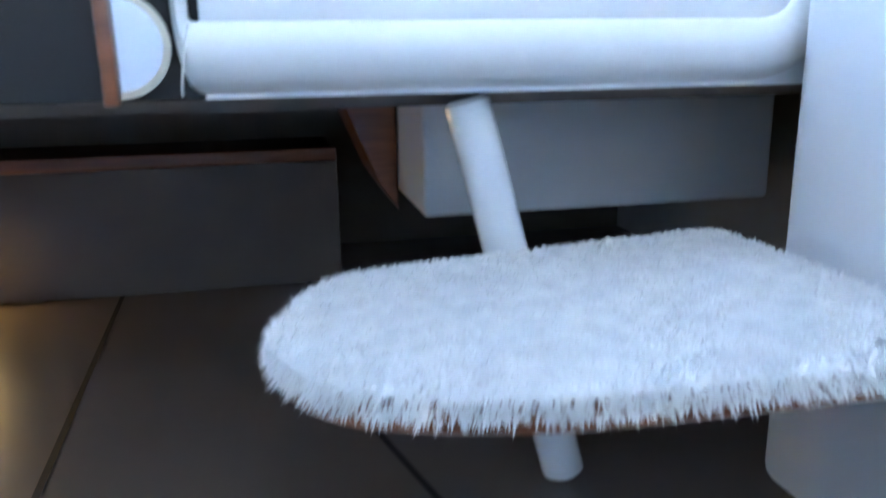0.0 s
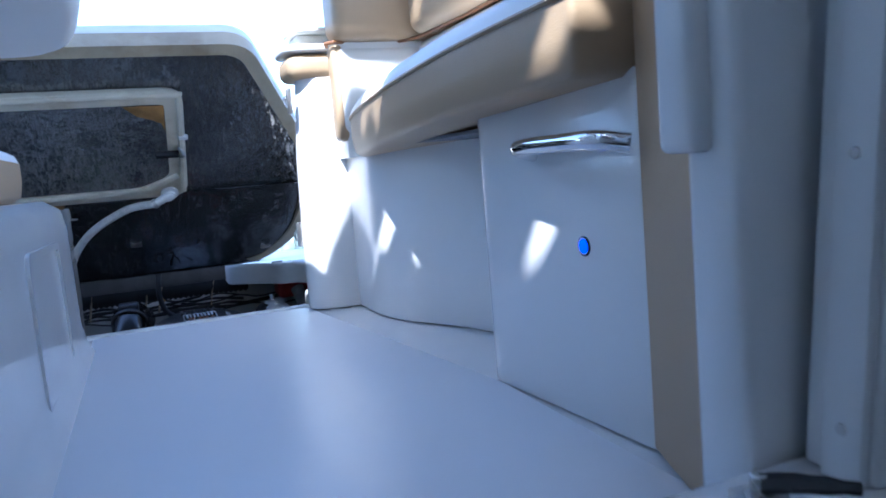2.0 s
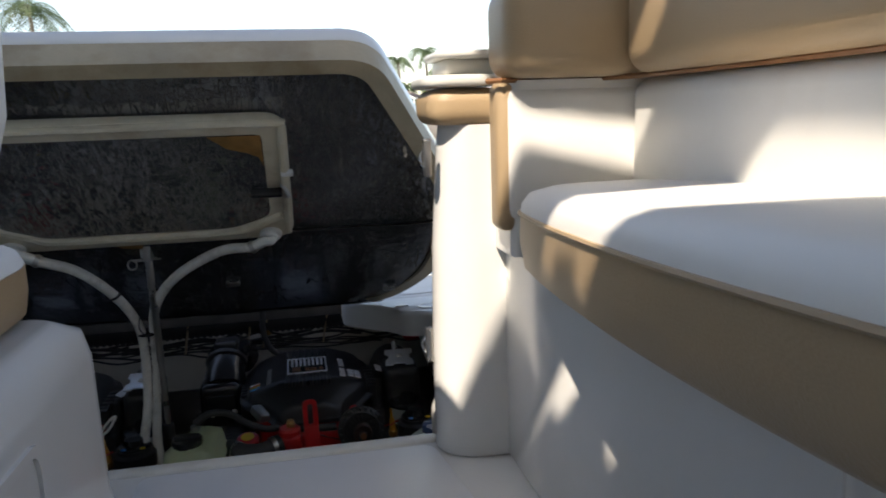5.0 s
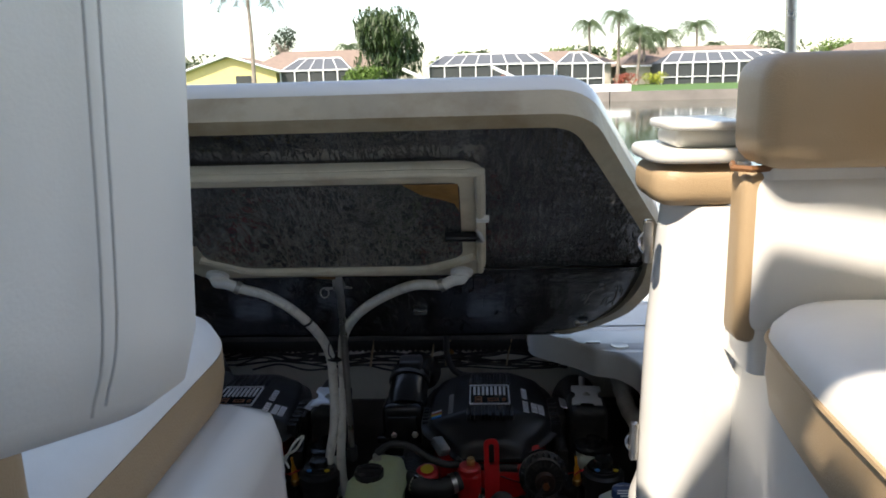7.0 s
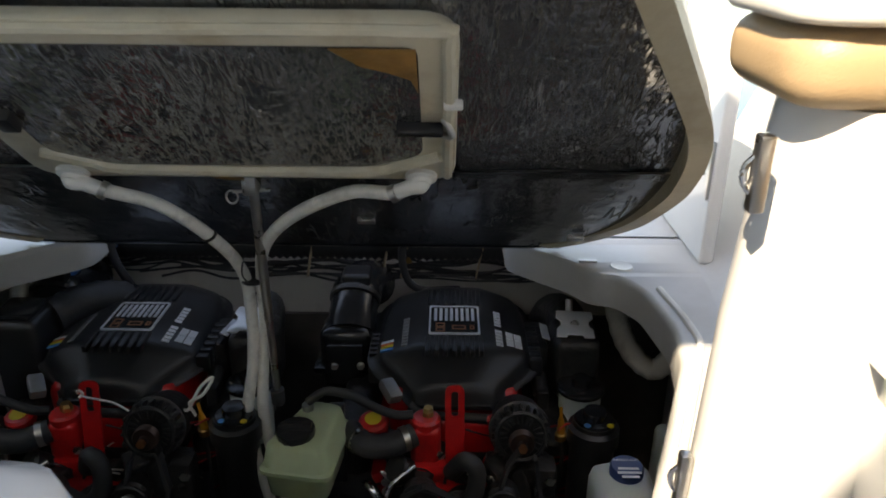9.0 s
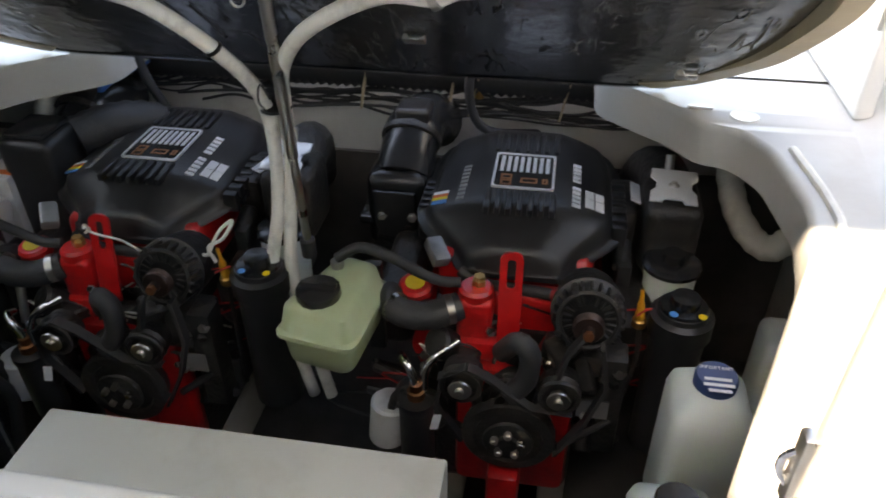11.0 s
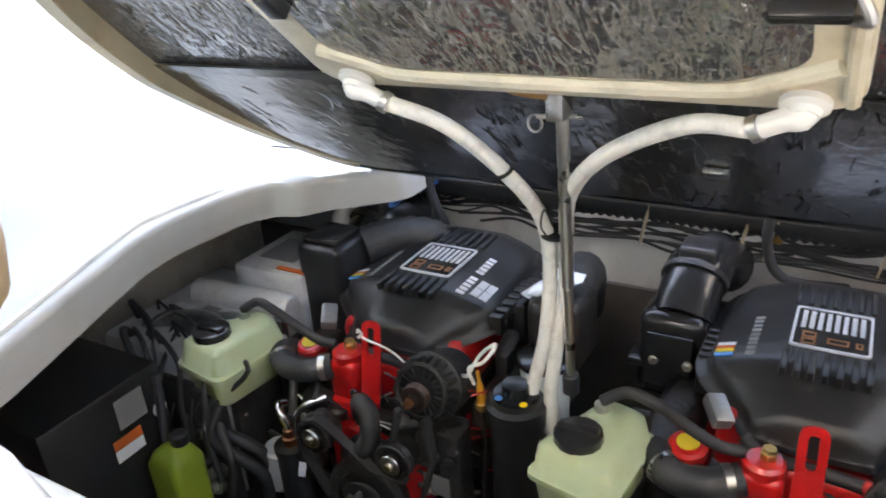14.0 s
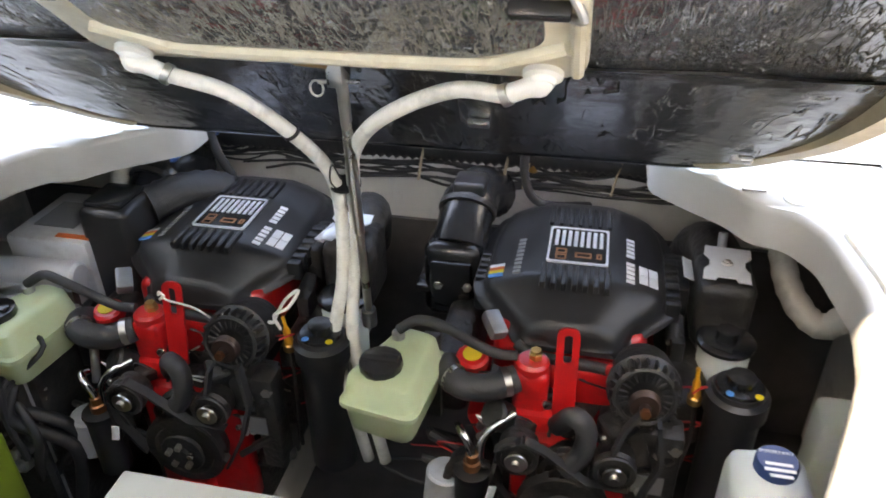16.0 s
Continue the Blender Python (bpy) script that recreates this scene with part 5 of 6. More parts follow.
    # oil and fuel canisters
    can = part("fuel_filter", Shape().lathe((1.09, 3.70, -0.62), (0, 0, 1), [(0, 0.052), (0.30, 0.052), (0.305, 0.060), (0.345, 0.060), (0.352, 0.05), (0.362, 0.048)], 26), PLASTIC, e, "black filter canister")
    part("filter_cap", Shape().lathe((1.09, 3.70, -0.258), (0, 0, 1), [(0, 0.045), (0.006, 0.043), (0.008, 0.028), (0.026, 0.026), (0.028, 0.0)], 22), PLASTIC_SHINE, can)
    for dx, mt in ((-0.022, CYAN), (0.03, YELLOW)):
        part("dot_label", Shape().lathe((1.09 + dx, 3.668, -0.2515), (0, 0, 1), [(0, 0.008), (0.001, 0.008)], 12), mt, can, "small coloured dot")
    rs = part("steering_reservoir", Shape().lathe((1.085, 3.86, -0.43), (0, 0, 1), [(0, 0.05), (0.14, 0.053), (0.15, 0.05)], 24), MILKY, e, "milky steering fluid reservoir")
    part("reservoir_cap", Shape().lathe((1.085, 3.86, -0.28), (0, 0, 1), [(0, 0.060), (0.008, 0.060), (0.012, 0.05), (0.014, 0.024), (0.034, 0.022), (0.036, 0)], 24), PLASTIC_SHINE, rs, "wide black cap")
    # exhaust riser and intake duct
    ri = part("exhaust_riser", Shape().box(1.02, 1.14, 3.90, 4.05, -0.34, -0.17, 0.025, 3).box(1.035, 1.125, 3.88, 3.95, -0.42, -0.28, 0.015).tube([(1.08, 4.0, -0.22), (1.07, 4.10, -0.20), (1.05, 4.20, -0.25), (1.03, 4.25, -0.36)], 0.055, 14, 5), GREASE, e, "black exhaust riser")
    part("heat_shield", Shape().prism([(-0.048, -0.048), (-0.046, -0.018), (-0.036, -0.006), (-0.036, 0.012), (-0.048, 0.024), (-0.046, 0.05), (0.046, 0.05), (0.048, 0.024), (0.036, 0.012), (0.036, -0.006), (0.046, -0.018), (0.048, -0.048), (0.022, -0.048), (0.018, -0.038), (-0.018, -0.038), (-0.022, -0.048)], 0.0, 0.004, 0.001, m=pose(1.075, 3.955, -0.150, 14, 0, -4)), SILVER, ri, "bright silver bracket plate")
    part("shield_nut", Shape().lathe((1.075, 3.955, -0.146), (0, 0.2, 1), [(0, 0.012), (0.004, 0.011), (0.004, 0.006), (0.009, 0.006)], 14), STEEL, ri)
    part("top_plug", Shape().cyl((1.07, 4.02, -0.155), (1.07, 4.035, -0.115), 0.010, 12), ALU, ri)
    ai = part("air_duct", Shape().box(0.405, 0.545, 3.985, 4.10, -0.40, -0.195, 0.03, 4).box(0.425, 0.525, 3.975, 4.0, -0.36, -0.23, 0.01, 2).box(0.385, 0.565, 3.99, 4.08, -0.335, -0.31, 0.008, 2).tube([(0.485, 4.05, -0.23), (0.49, 4.12, -0.17), (0.50, 4.19, -0.155), (0.53, 4.27, -0.19)], [0.068, 0.066, 0.070, 0.066, 0.069, 0.066], 18, 5), PLASTIC_SHINE, e, "black air duct and water riser")
    part("duct_clamp", Shape().lathe((0.49, 4.12, -0.165), (0.05, 1, 0.6), [(-0.007, 0.071), (0.007, 0.071)], 22), GREASE, ai)
    for dx in (-0.035, 0.035):
        part("bolt", Shape().lathe((0.4825 + dx, 3.972, -0.29), (0, -1, 0.1), [(0, 0.011), (0.008, 0.011), (0.01, 0.008)], 6), STEEL, ai)
    part("duct_top", Shape().box(0.455, 0.535, 4.10, 4.18, -0.13, -0.085, 0.012, 3), PLASTIC, ai, "black box on the duct")
    part("ignition_module", Shape().box(0.545, 0.60, 3.90, 4.03, -0.30, -0.22, 0.006), PLASTIC, e)
    for i in range(5):
        part("fin", Shape().box(0.548, 0.598, 3.905 + i * 0.024, 3.918 + i * 0.024, -0.222, -0.212, 0.002), PLASTIC, e)
    # raw water strainer with copper elbow
    st = part("strainer", Shape().lathe((0.60, 3.575, -0.62), (0, 0, 1), [(0, 0.035), (0.15, 0.035), (0.155, 0.038), (0.17, 0.038), (0.175, 0.0)], 20), PLASTIC, e, "black pump canister")
    part("pipe_bend", Shape().tube([(0.60, 3.575, -0.45), (0.598, 3.573, -0.40), (0.59, 3.57, -0.372), (0.575, 3.585, -0.36), (0.565, 3.61, -0.375)], 0.009, 10, 6), CHROME, st, "bright bent pipe")
    part("pipe_bend", Shape().tube([(0.615, 3.58, -0.43), (0.618, 3.585, -0.38), (0.64, 3.60, -0.352), (0.675, 3.63, -0.34)], 0.008, 10, 6), CHROME, st, "bright bent pipe")
    part("copper_fitting", Shape().lathe((0.60, 3.575, -0.45), (0, 0, 1), [(0, 0.018), (0.02, 0.018), (0.022, 0.013), (0.04, 0.013)], 12), COPPER, st)
    part("tag", Shape().box(-0.008, 0.008, -0.001, 0.001, -0.02, 0.02, m=pose(0.642, 3.553, -0.49, 0, 12, 20)), INK, st, "white tag")
    part("oil_filter", Shape().lathe((0.53, 3.60, -0.60), (0.1, 0, 1), [(0, 0.04), (0.10, 0.04), (0.105, 0.035)], 20), GEN_WHITE, e, "white oil filter")
    rngh = random.Random(11)
    loom = Shape()
    for k in range(16):
        x, y, zz = rngh.uniform(0.55, 0.98), rngh.uniform(3.60, 3.66), rngh.uniform(-0.56, -0.38)
        loom.tube([(x, y, zz), (x + rngh.uniform(-0.1, 0.1), y + rngh.uniform(-0.02, 0.06), zz + rngh.uniform(-0.06, 0.08)), (x + rngh.uniform(-0.2, 0.2), y + rngh.uniform(0.0, 0.12), zz + rngh.uniform(-0.12, 0.06)), (x + rngh.uniform(-0.2, 0.2), y + 0.15, zz - 0.1)], rngh.choice((0.004, 0.006, 0.008, 0.012)), 8, 4)
    clutter = Shape()
    for k in range(34):
        x, y, zz = rngh.uniform(0.58, 1.0), rngh.uniform(3.63, 3.74), rngh.uniform(-0.62, -0.33)
        w, d, h = rngh.uniform(0.012, 0.04), rngh.uniform(0.012, 0.03), rngh.uniform(0.012, 0.045)
        if k % 2:
            clutter.box(-w, w, -d, d, -h, h, 0.005, 1, pose(x, y, zz, rngh.uniform(-25, 25), rngh.uniform(-25, 25), rngh.uniform(-40, 40)))
        else:
            clutter.cyl((x, y, zz), (x + rngh.uniform(-0.03, 0.03), y - 0.03, zz + rngh.uniform(-0.03, 0.04)), w * 0.8, 10)
    part("bracketry", clutter, GREASE, e, "cluster of small oily brackets and senders", kind="stuff")
    for k in range(14):
        x, y, zz = rngh.uniform(0.60, 0.99), rngh.uniform(3.60, 3.64), rngh.uniform(-0.60, -0.34)
        part("bolt", Shape().lathe((x, y, zz), (rngh.uniform(-0.3, 0.3), -1, 0.3), [(-0.03, 0.005), (0, 0.005), (0, 0.009), (0.006, 0.009), (0.008, 0.007)], 6), STEEL, e, "steel bolt head")
    for mt, lb in ((RED_PLASTIC, "thin red wires"), (HOSE, "thin pale wires"), (PLASTIC, "thin black wires")):
        wires = Shape()
        for k in range(7):
            x, y, zz = rngh.uniform(0.54, 1.02), rngh.uniform(3.62, 3.72), rngh.uniform(-0.50, -0.27)
            wires.tube([(x, y, zz), (x + rngh.uniform(-0.05, 0.05), y + rngh.uniform(-0.02, 0.02), zz + rngh.uniform(0.0, 0.04)), (x + rngh.uniform(-0.1, 0.1), y + 0.02, zz + rngh.uniform(-0.05, 0.02)), (x + rngh.uniform(-0.12, 0.12), y + 0.06, zz - 0.06)], 0.0022, 6, 4)
        part("wiring", wires, mt, e, lb, kind="stuff")
    part("wiring_loom", loom, RUBBER, e, "tangle of black hoses and cables", kind="stuff")
    tank = part("coolant_tank", Shape().loft([[(x - 0.02, y + 0.01, z + 0.02) for x, y in rounded([(0.366 + i, 3.515 + i), (0.524 - i, 3.488 + i), (0.545 - i, 3.695 - i), (0.438 + i, 3.715 - i)], 0.03, 4)] for z, i in ((-0.375, 0.022), (-0.365, 0.012), (-0.305, 0.006), (-0.300, -0.003), (-0.290, -0.003), (-0.286, 0.004), (-0.243, 0.012), (-0.234, 0.026))]), COOLANT, e, "pale green translucent coolant tank", sharp=50)
    part("tank_cap", Shape().lathe((0.425, 3.575, -0.218), (0, 0, 1), [(0, 0.040), (0.006, 0.042), (0.020, 0.041), (0.022, 0.034), (0.024, 0)], 14).box(0.39, 0.46, 3.563, 3.587, -0.20, -0.187, 0.005), PLASTIC_SHINE, tank, "black screw cap")
    part("tank_nipple", Shape().lathe((0.435, 3.665, -0.22), (0, 0, 1), [(0, 0.013), (0.02, 0.013), (0.022, 0.009)], 10), ALU, tank)
    part("tank_strap", Shape().box(0.475, 0.51, 3.70, 3.72, -0.45, -0.23, 0.004), PLASTIC, tank, "black tank bracket")
    return e
starboard_engine = engine()
port_engine = copy_thing(starboard_engine, Matrix.Translation((EX - 0.835, EY, -0.9)))
for dx in (0.0, -0.835):
    sh = Shape().box(0.62 + dx, 0.68 + dx, 3.7, 4.3, -0.95, -0.78, 0.01).box(0.86 + dx, 0.92 + dx, 3.7, 4.3, -0.95, -0.78, 0.01)
    solid("engine_bed", sh, BULK, "painted engine bearers under the engine", "engine bed", "engine beds", kind="structure")
rope = Shape().tube([(-0.068, 3.655, -0.175), (-0.05, 3.65, -0.18), (0.0, 3.66, -0.20), (0.04, 3.67, -0.24)], 0.0025, 6, 5).tube([(-0.072, 3.652, -0.17), (-0.066, 3.648, -0.16), (-0.06, 3.652, -0.172), (-0.07, 3.65, -0.18)], 0.003, 6, 5)
solid("string", rope, HOSE, "thin white string knotted through the lifting eye", "string")
loop = Shape().tube([(0.15, 3.70, -0.245), (0.18, 3.71, -0.19), (0.21, 3.715, -0.165), (0.19, 3.70, -0.20), (0.155, 3.70, -0.225), (0.165, 3.70, -0.26)], 0.004, 8, 6).tube([(0.15, 3.70, -0.245), (0.08, 3.72, -0.265)], 0.004, 8, 0)
solid("wire_loop", loop, HOSE, "loose loop of white cable over the engine", "cable")

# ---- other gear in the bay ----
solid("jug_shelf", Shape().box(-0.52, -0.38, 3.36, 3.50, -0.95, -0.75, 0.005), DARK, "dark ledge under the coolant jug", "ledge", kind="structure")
# dark strip added to stop light showing between hatch and transom
solid("gap_blocker", Shape().box(-0.25, 0.95, 4.20, 4.24, -0.045, 0.13, 0.006), DARK, "added dark strip closing the bright gap behind the open hatch", "beam", kind="structure")
solid("corrugated_hose", Shape().tube([(-0.3, 4.285, -0.075), (0.35, 4.285, -0.07), (1.0, 4.285, -0.075)], [0.046, 0.038] * 60, 12, 60), RUBBER, "thick black corrugated hose along the transom", "hose", sharp=180)
rngc = random.Random(17)
for k in range(12):
    x, y, z = rngc.uniform(-0.62, -0.36), rngc.uniform(3.50, 3.60), rngc.uniform(-0.50, -0.32)
    solid("engine_hose", Shape().tube([(x, y, z), (x + rngc.uniform(-0.06, 0.06), y - 0.03, z - 0.08), (x + rngc.uniform(-0.1, 0.1), y + rngc.uniform(-0.04, 0.04), z - 0.2), (x + rngc.uniform(-0.1, 0.1), y + 0.03, z - 0.4)], rngc.choice((0.006, 0.010, 0.015)), 8, 5), RUBBER, "black hose dropping beside the generator", "hose", "generator hoses", sharp=180)
bx = thing("white_tank", (0.35, 3.15, -0.95), "long white tank at the foot of the engine bay", "tank")
part("tank_body", Shape().box(0.002, 0.70, 3.0, 3.342, -0.94, -0.33, 0.006), WHITE_TANK, bx)
part("filler_plate", Shape().lathe((0.30, 3.06, -0.331), (0, 0, 1), [(0, 0.04), (0.004, 0.038), (0.006, 0.0)], 18), FLANGE, bx, "stained round filler plate")
def bottle(x, y, z0, z1, cap, label):
    b = thing("fluid_bottle", (x, y, z0), label, "bottle", "fluid bottles")
    sh = Shape().loft([[(px, py, z) for px, py in rounded([(x - 0.062 + i, y - 0.066 + i), (x + 0.062 - i, y - 0.066 + i), (x + 0.062 - i, y + 0.066 - i), (x - 0.062 + i, y + 0.066 - i)], 0.025, 4)] for z, i in ((z0, 0.01), (z0 + 0.01, 0), (z1 - 0.05, 0), (z1 - 0.03, 0.004), (z1, 0.03))])
    part("body", sh, MILKY, b, "milky translucent plastic body", sharp=50)
    part("cap", Shape().lathe((x, y, z1 - 0.004), (0, 0, 1), [(0, 0.033), (0.02, 0.033), (0.024, 0.030), (0.024, 0)], 26), cap, b, "screw cap")
    return b
b1 = bottle(1.10, 3.44, -0.50, -0.195, BLUE, "milky plastic fluid bottle with a dark blue cap")
for i, w in enumerate((0.04, 0.046, 0.034)):
    part("print_mark", Shape().box(1.10 - w / 2, 1.10 + w / 2, 3.43 - i * 0.012 - 0.003, 3.43 - i * 0.012 + 0.003, -0.1755, -0.1745), INK, b1, "white printed line")
txt = bpy.data.curves.new("cap_text", "FONT")
txt.body, txt.size, txt.align_x, txt.extrude = "IMPORTANT", 0.0092, "CENTER", 0.0004
to = new("cap_text", txt)
bpy.context.view_layer.update()
tm = bpy.data.meshes.new_from_object(to.evaluated_get(bpy.context.evaluated_depsgraph_get()))
bpy.data.objects.remove(to)
tm.transform(Matrix.Translation((0.0, 0.010, 0.0)))
lab = new("cap_lettering", tm)
tm.materials.clear()
tm.materials.append(INK)
lab.parent = b1
lab.location = (0.0, 0.002, -0.1748 + 0.50)
bottle(1.04, 3.26, -0.50, -0.27, PLASTIC_SHINE, "milky plastic fluid bottle with a black cap")

gen = thing("generator", (-0.62, 3.75, -0.95), "white enamelled generator beside the port engine", "generator")
part("housing", Shape().box(-0.78, -0.40, 3.55, 3.95, -0.94, -0.28, 0.02, 2), GEN_WHITE, gen)
part("top_box", Shape().box(-0.60, -0.38, 3.84, 4.08, -0.45, -0.195, 0.012, 2), GEN_WHITE, gen, "white upper box")
part("cylinder", Shape().cyl((-0.70, 3.80, -0.27), (-0.38, 3.80, -0.26), 0.035, 18), GEN_WHITE, gen)
part("vent_panel", Shape().box(-0.56, -0.45, 3.90, 4.02, -0.196, -0.192), GREY_PRINT, gen, "grey vent panel")
for x, y in ((-0.60, 3.70), (-0.42, 3.865)):
    part("warning_strip", Shape().box(x - 0.05, x + 0.04, y - 0.008, y + 0.008, -0.28 if y < 3.8 else -0.196, -0.277 if y < 3.8 else -0.192), ORANGE, gen, "orange warning strip")
part("engine_front", Shape().box(-0.80, -0.375, 3.515, 3.552, -0.94, -0.33, 0.02, 2).box(-0.395, -0.365, 3.56, 3.84, -0.94, -0.33, 0.015, 2), GREASE, gen, "oily dark engine end")
for x, y, r in ((-0.70, 3.62, 0.012), (-0.66, 3.67, 0.016), (-0.55, 3.72, 0.010)):
    part("pipe", Shape().tube([(x, y, -0.275), (x + 0.10, y + 0.02, -0.262), (x + 0.20, y - 0.01, -0.268), (x + 0.27, y - 0.05, -0.30), (x + 0.28, y - 0.09, -0.42)], r, 10, 5), ALU, gen, "dull metal pipe")
rngg = random.Random(23)
for k in range(14):
    x, y = rngg.uniform(-0.76, -0.42), rngg.uniform(3.57, 3.74)
    part("cable", Shape().tube([(x, y, -0.283), (x + rngg.uniform(-0.05, 0.08), y + rngg.uniform(-0.03, 0.03), -0.255), (x + rngg.uniform(0.02, 0.14), y - 0.05, -0.275), (min(-0.39, x + 0.12), 3.50, -0.32 - rngg.uniform(0, 0.1)), (min(-0.39, x + 0.10), 3.495, -0.55)], rngg.choice((0.004, 0.006, 0.009)), 8, 5), RUBBER, gen)
for k in range(12):
    x, y, zz = rngg.uniform(-0.74, -0.40), 3.507, rngg.uniform(-0.60, -0.36)
    part("fitting", Shape().lathe((x, y, zz), (rngg.uniform(-0.3, 0.3), -1, 0.3), [(-0.01, 0.02), (0.012, 0.02), (0.014, 0.012), (0.03, 0.011), (0.032, 0)], 12), rngg.choice((ALU, GREASE, BRASS, GREASE)), gen)
for x, y, w, mt in ((-0.68, 3.73, 0.03, INK), (-0.60, 3.745, 0.025, GREY_PRINT), (-0.47, 3.66, 0.02, INK)):
    part("label", Shape().box(x - w, x + w, y - 0.012, y + 0.012, -0.281, -0.2785), mt, gen, "small printed label")
part("round_knob", Shape().lathe((-0.50, 3.60, -0.28), (0, 0, 1), [(0, 0.025), (0.015, 0.025), (0.018, 0)], 16), ALU, gen)
bb = thing("control_box", (-0.75, 3.45, -0.95), "tall black equipment box with small labels", "box")
part("box_body", Shape().box(-0.95, -0.50, 3.20, 3.49, -0.94, -0.25, 0.01, 2), PLASTIC, bb)
for x, zz, w, h, mt in ((3.40, -0.315, 0.0, 0.035, GREY_PRINT), (3.375, -0.378, 0.0, 0.012, ORANGE), (3.375, -0.405, 0.0, 0.014, INK)):
    part("label", Shape().box(-0.501, -0.4985, x - 0.035, x + 0.035, zz - h, zz + h), mt, bb, "printed label")
part("round_label", Shape().lathe((-0.4995, 3.465, -0.36), (1, 0, 0), [(0, 0.018), (0.002, 0.018)], 16), INK, bb)
jug = thing("coolant_jug", (-0.45, 3.44, -0.75), "translucent jug half full of lime green coolant", "jug")
part("jug_body", Shape().loft([[(x, y, z) for x, y in rounded([(-0.495 + i, 3.39 + i), (-0.40 - i, 3.39 + i), (-0.40 - i, 3.48 - i), (-0.495 + i, 3.48 - i)], 0.02, 3)] for z, i in ((-0.75, 0.0), (-0.46, 0.0), (-0.435, 0.01), (-0.42, 0.028))]), LIME, jug)
part("jug_cap", Shape().cyl((-0.43, 3.445, -0.42), (-0.43, 3.445, -0.39), 0.02, 14), PLASTIC, jug)
part("jug_hose", Shape().tube([(-0.47, 3.44, -0.42), (-0.475, 3.45, -0.36), (-0.488, 3.47, -0.27)], 0.010, 8, 4), RUBBER, jug)
ab = thing("air_filter_box", (-0.36, 3.95, -0.3), "black air filter box with a ribbed duct", "air filter")
part("filter_body", Shape().box(-0.40, -0.27, 3.86, 4.0, -0.42, -0.115, 0.02, 3), PLASTIC, ab)
part("filter_lid", Shape().box(-0.385, -0.285, 3.875, 3.985, -0.117, -0.10, 0.01, 2), PLASTIC_SHINE, ab)
part("ribbed_duct", Shape().tube([(-0.29, 3.99, -0.16), (-0.24, 4.05, -0.15), (-0.18, 4.12, -0.17), (-0.14, 4.2, -0.24)], [0.05, 0.046] * 9, 14, 6), RUBBER, ab, "ribbed black duct")
hz = [("corrugated_hose", [(-0.40, 4.12, 0.0), (-0.42, 4.10, -0.10), (-0.45, 4.08, -0.22), (-0.50, 4.1, -0.4)], [0.024, 0.021] * 14, HOSE, "white corrugated drain hose"),
      ("corrugated_hose", [(1.36, 4.02, -0.05), (1.36, 3.98, -0.20), (1.30, 3.97, -0.29), (1.23, 4.03, -0.24), (1.20, 4.14, -0.12)], [0.030, 0.027] * 18, BULK, "dusty corrugated bilge hose"),
      ("blue_hose", [(-0.22, 4.25, -0.06), (-0.30, 4.15, -0.10), (-0.36, 4.08, -0.2)], 0.014, BLUE_HOSE, "bright blue water hose"),
      ("hydraulic_hose", [(0.63, 4.15, 0.06), (0.62, 4.17, -0.08), (0.66, 4.2, -0.17), (0.78, 4.3, -0.22)], 0.011, RUBBER, "thick black hydraulic hose"),
      ("hydraulic_hose", [(-0.20, 4.17, 0.05), (-0.20, 4.19, -0.08), (-0.18, 4.22, -0.18)], 0.013, RUBBER, "thick black hydraulic hose")]
for nm, pts, r, mt, lb in hz:
    solid(nm, Shape().tube(pts, r, 12, 8), mt, lb, "hose", sharp=180)
rngw = random.Random(5)
for k in range(22):
    y = rngw.uniform(4.27, 4.328)
    x = -0.45 + 0.055 * k
    run = rngw.uniform(0.45, 0.9)
    base = rngw.uniform(-0.185, -0.125)
    pts = []
    for q in range(7):
        pts.append((min(1.3, x + run * q / 6), y + rngw.uniform(-0.012, 0.012), base + 0.012 * math.sin(2.1 * q + k) + rngw.uniform(-0.006, 0.006)))
    tan_one = k in (9, 13, 14, 18)
    if tan_one:
        pts = [(x + 0.35, 4.26, 0.02), (x + 0.31, 4.25, -0.06), (x + 0.29, 4.25, -0.16)]
    solid("cable", Shape().tube(pts, rngw.choice((0.003, 0.004, 0.006)), 8, 5), CABLE_TAN if tan_one else RUBBER, "tan cable dropping to the transom" if tan_one else "black cable strung along the transom", "cable", "transom cables", sharp=180)
solid("valve", Shape().cyl((0.63, 4.27, -0.12), (0.64, 4.27, -0.06), 0.012, 10), BRASS, "small brass valve on the transom", "valve")
solid("battery_cover", Shape().box(1.12, 1.30, 4.15, 4.30, -0.16, -0.05, 0.02, 3), RED_PLASTIC, "red battery terminal cover under the deck", "battery cover")
solid("grey_pump", Shape().box(1.26, 1.36, 3.70, 3.80, -0.55, -0.33, 0.02, 3), MILKY, "grey translucent pump housing", "pump")
solid("oil_can", Shape().box(-0.30, -0.20, 3.25, 3.34, -0.80, -0.62, 0.01), YELLOW, "small yellow and white oil container", "container")
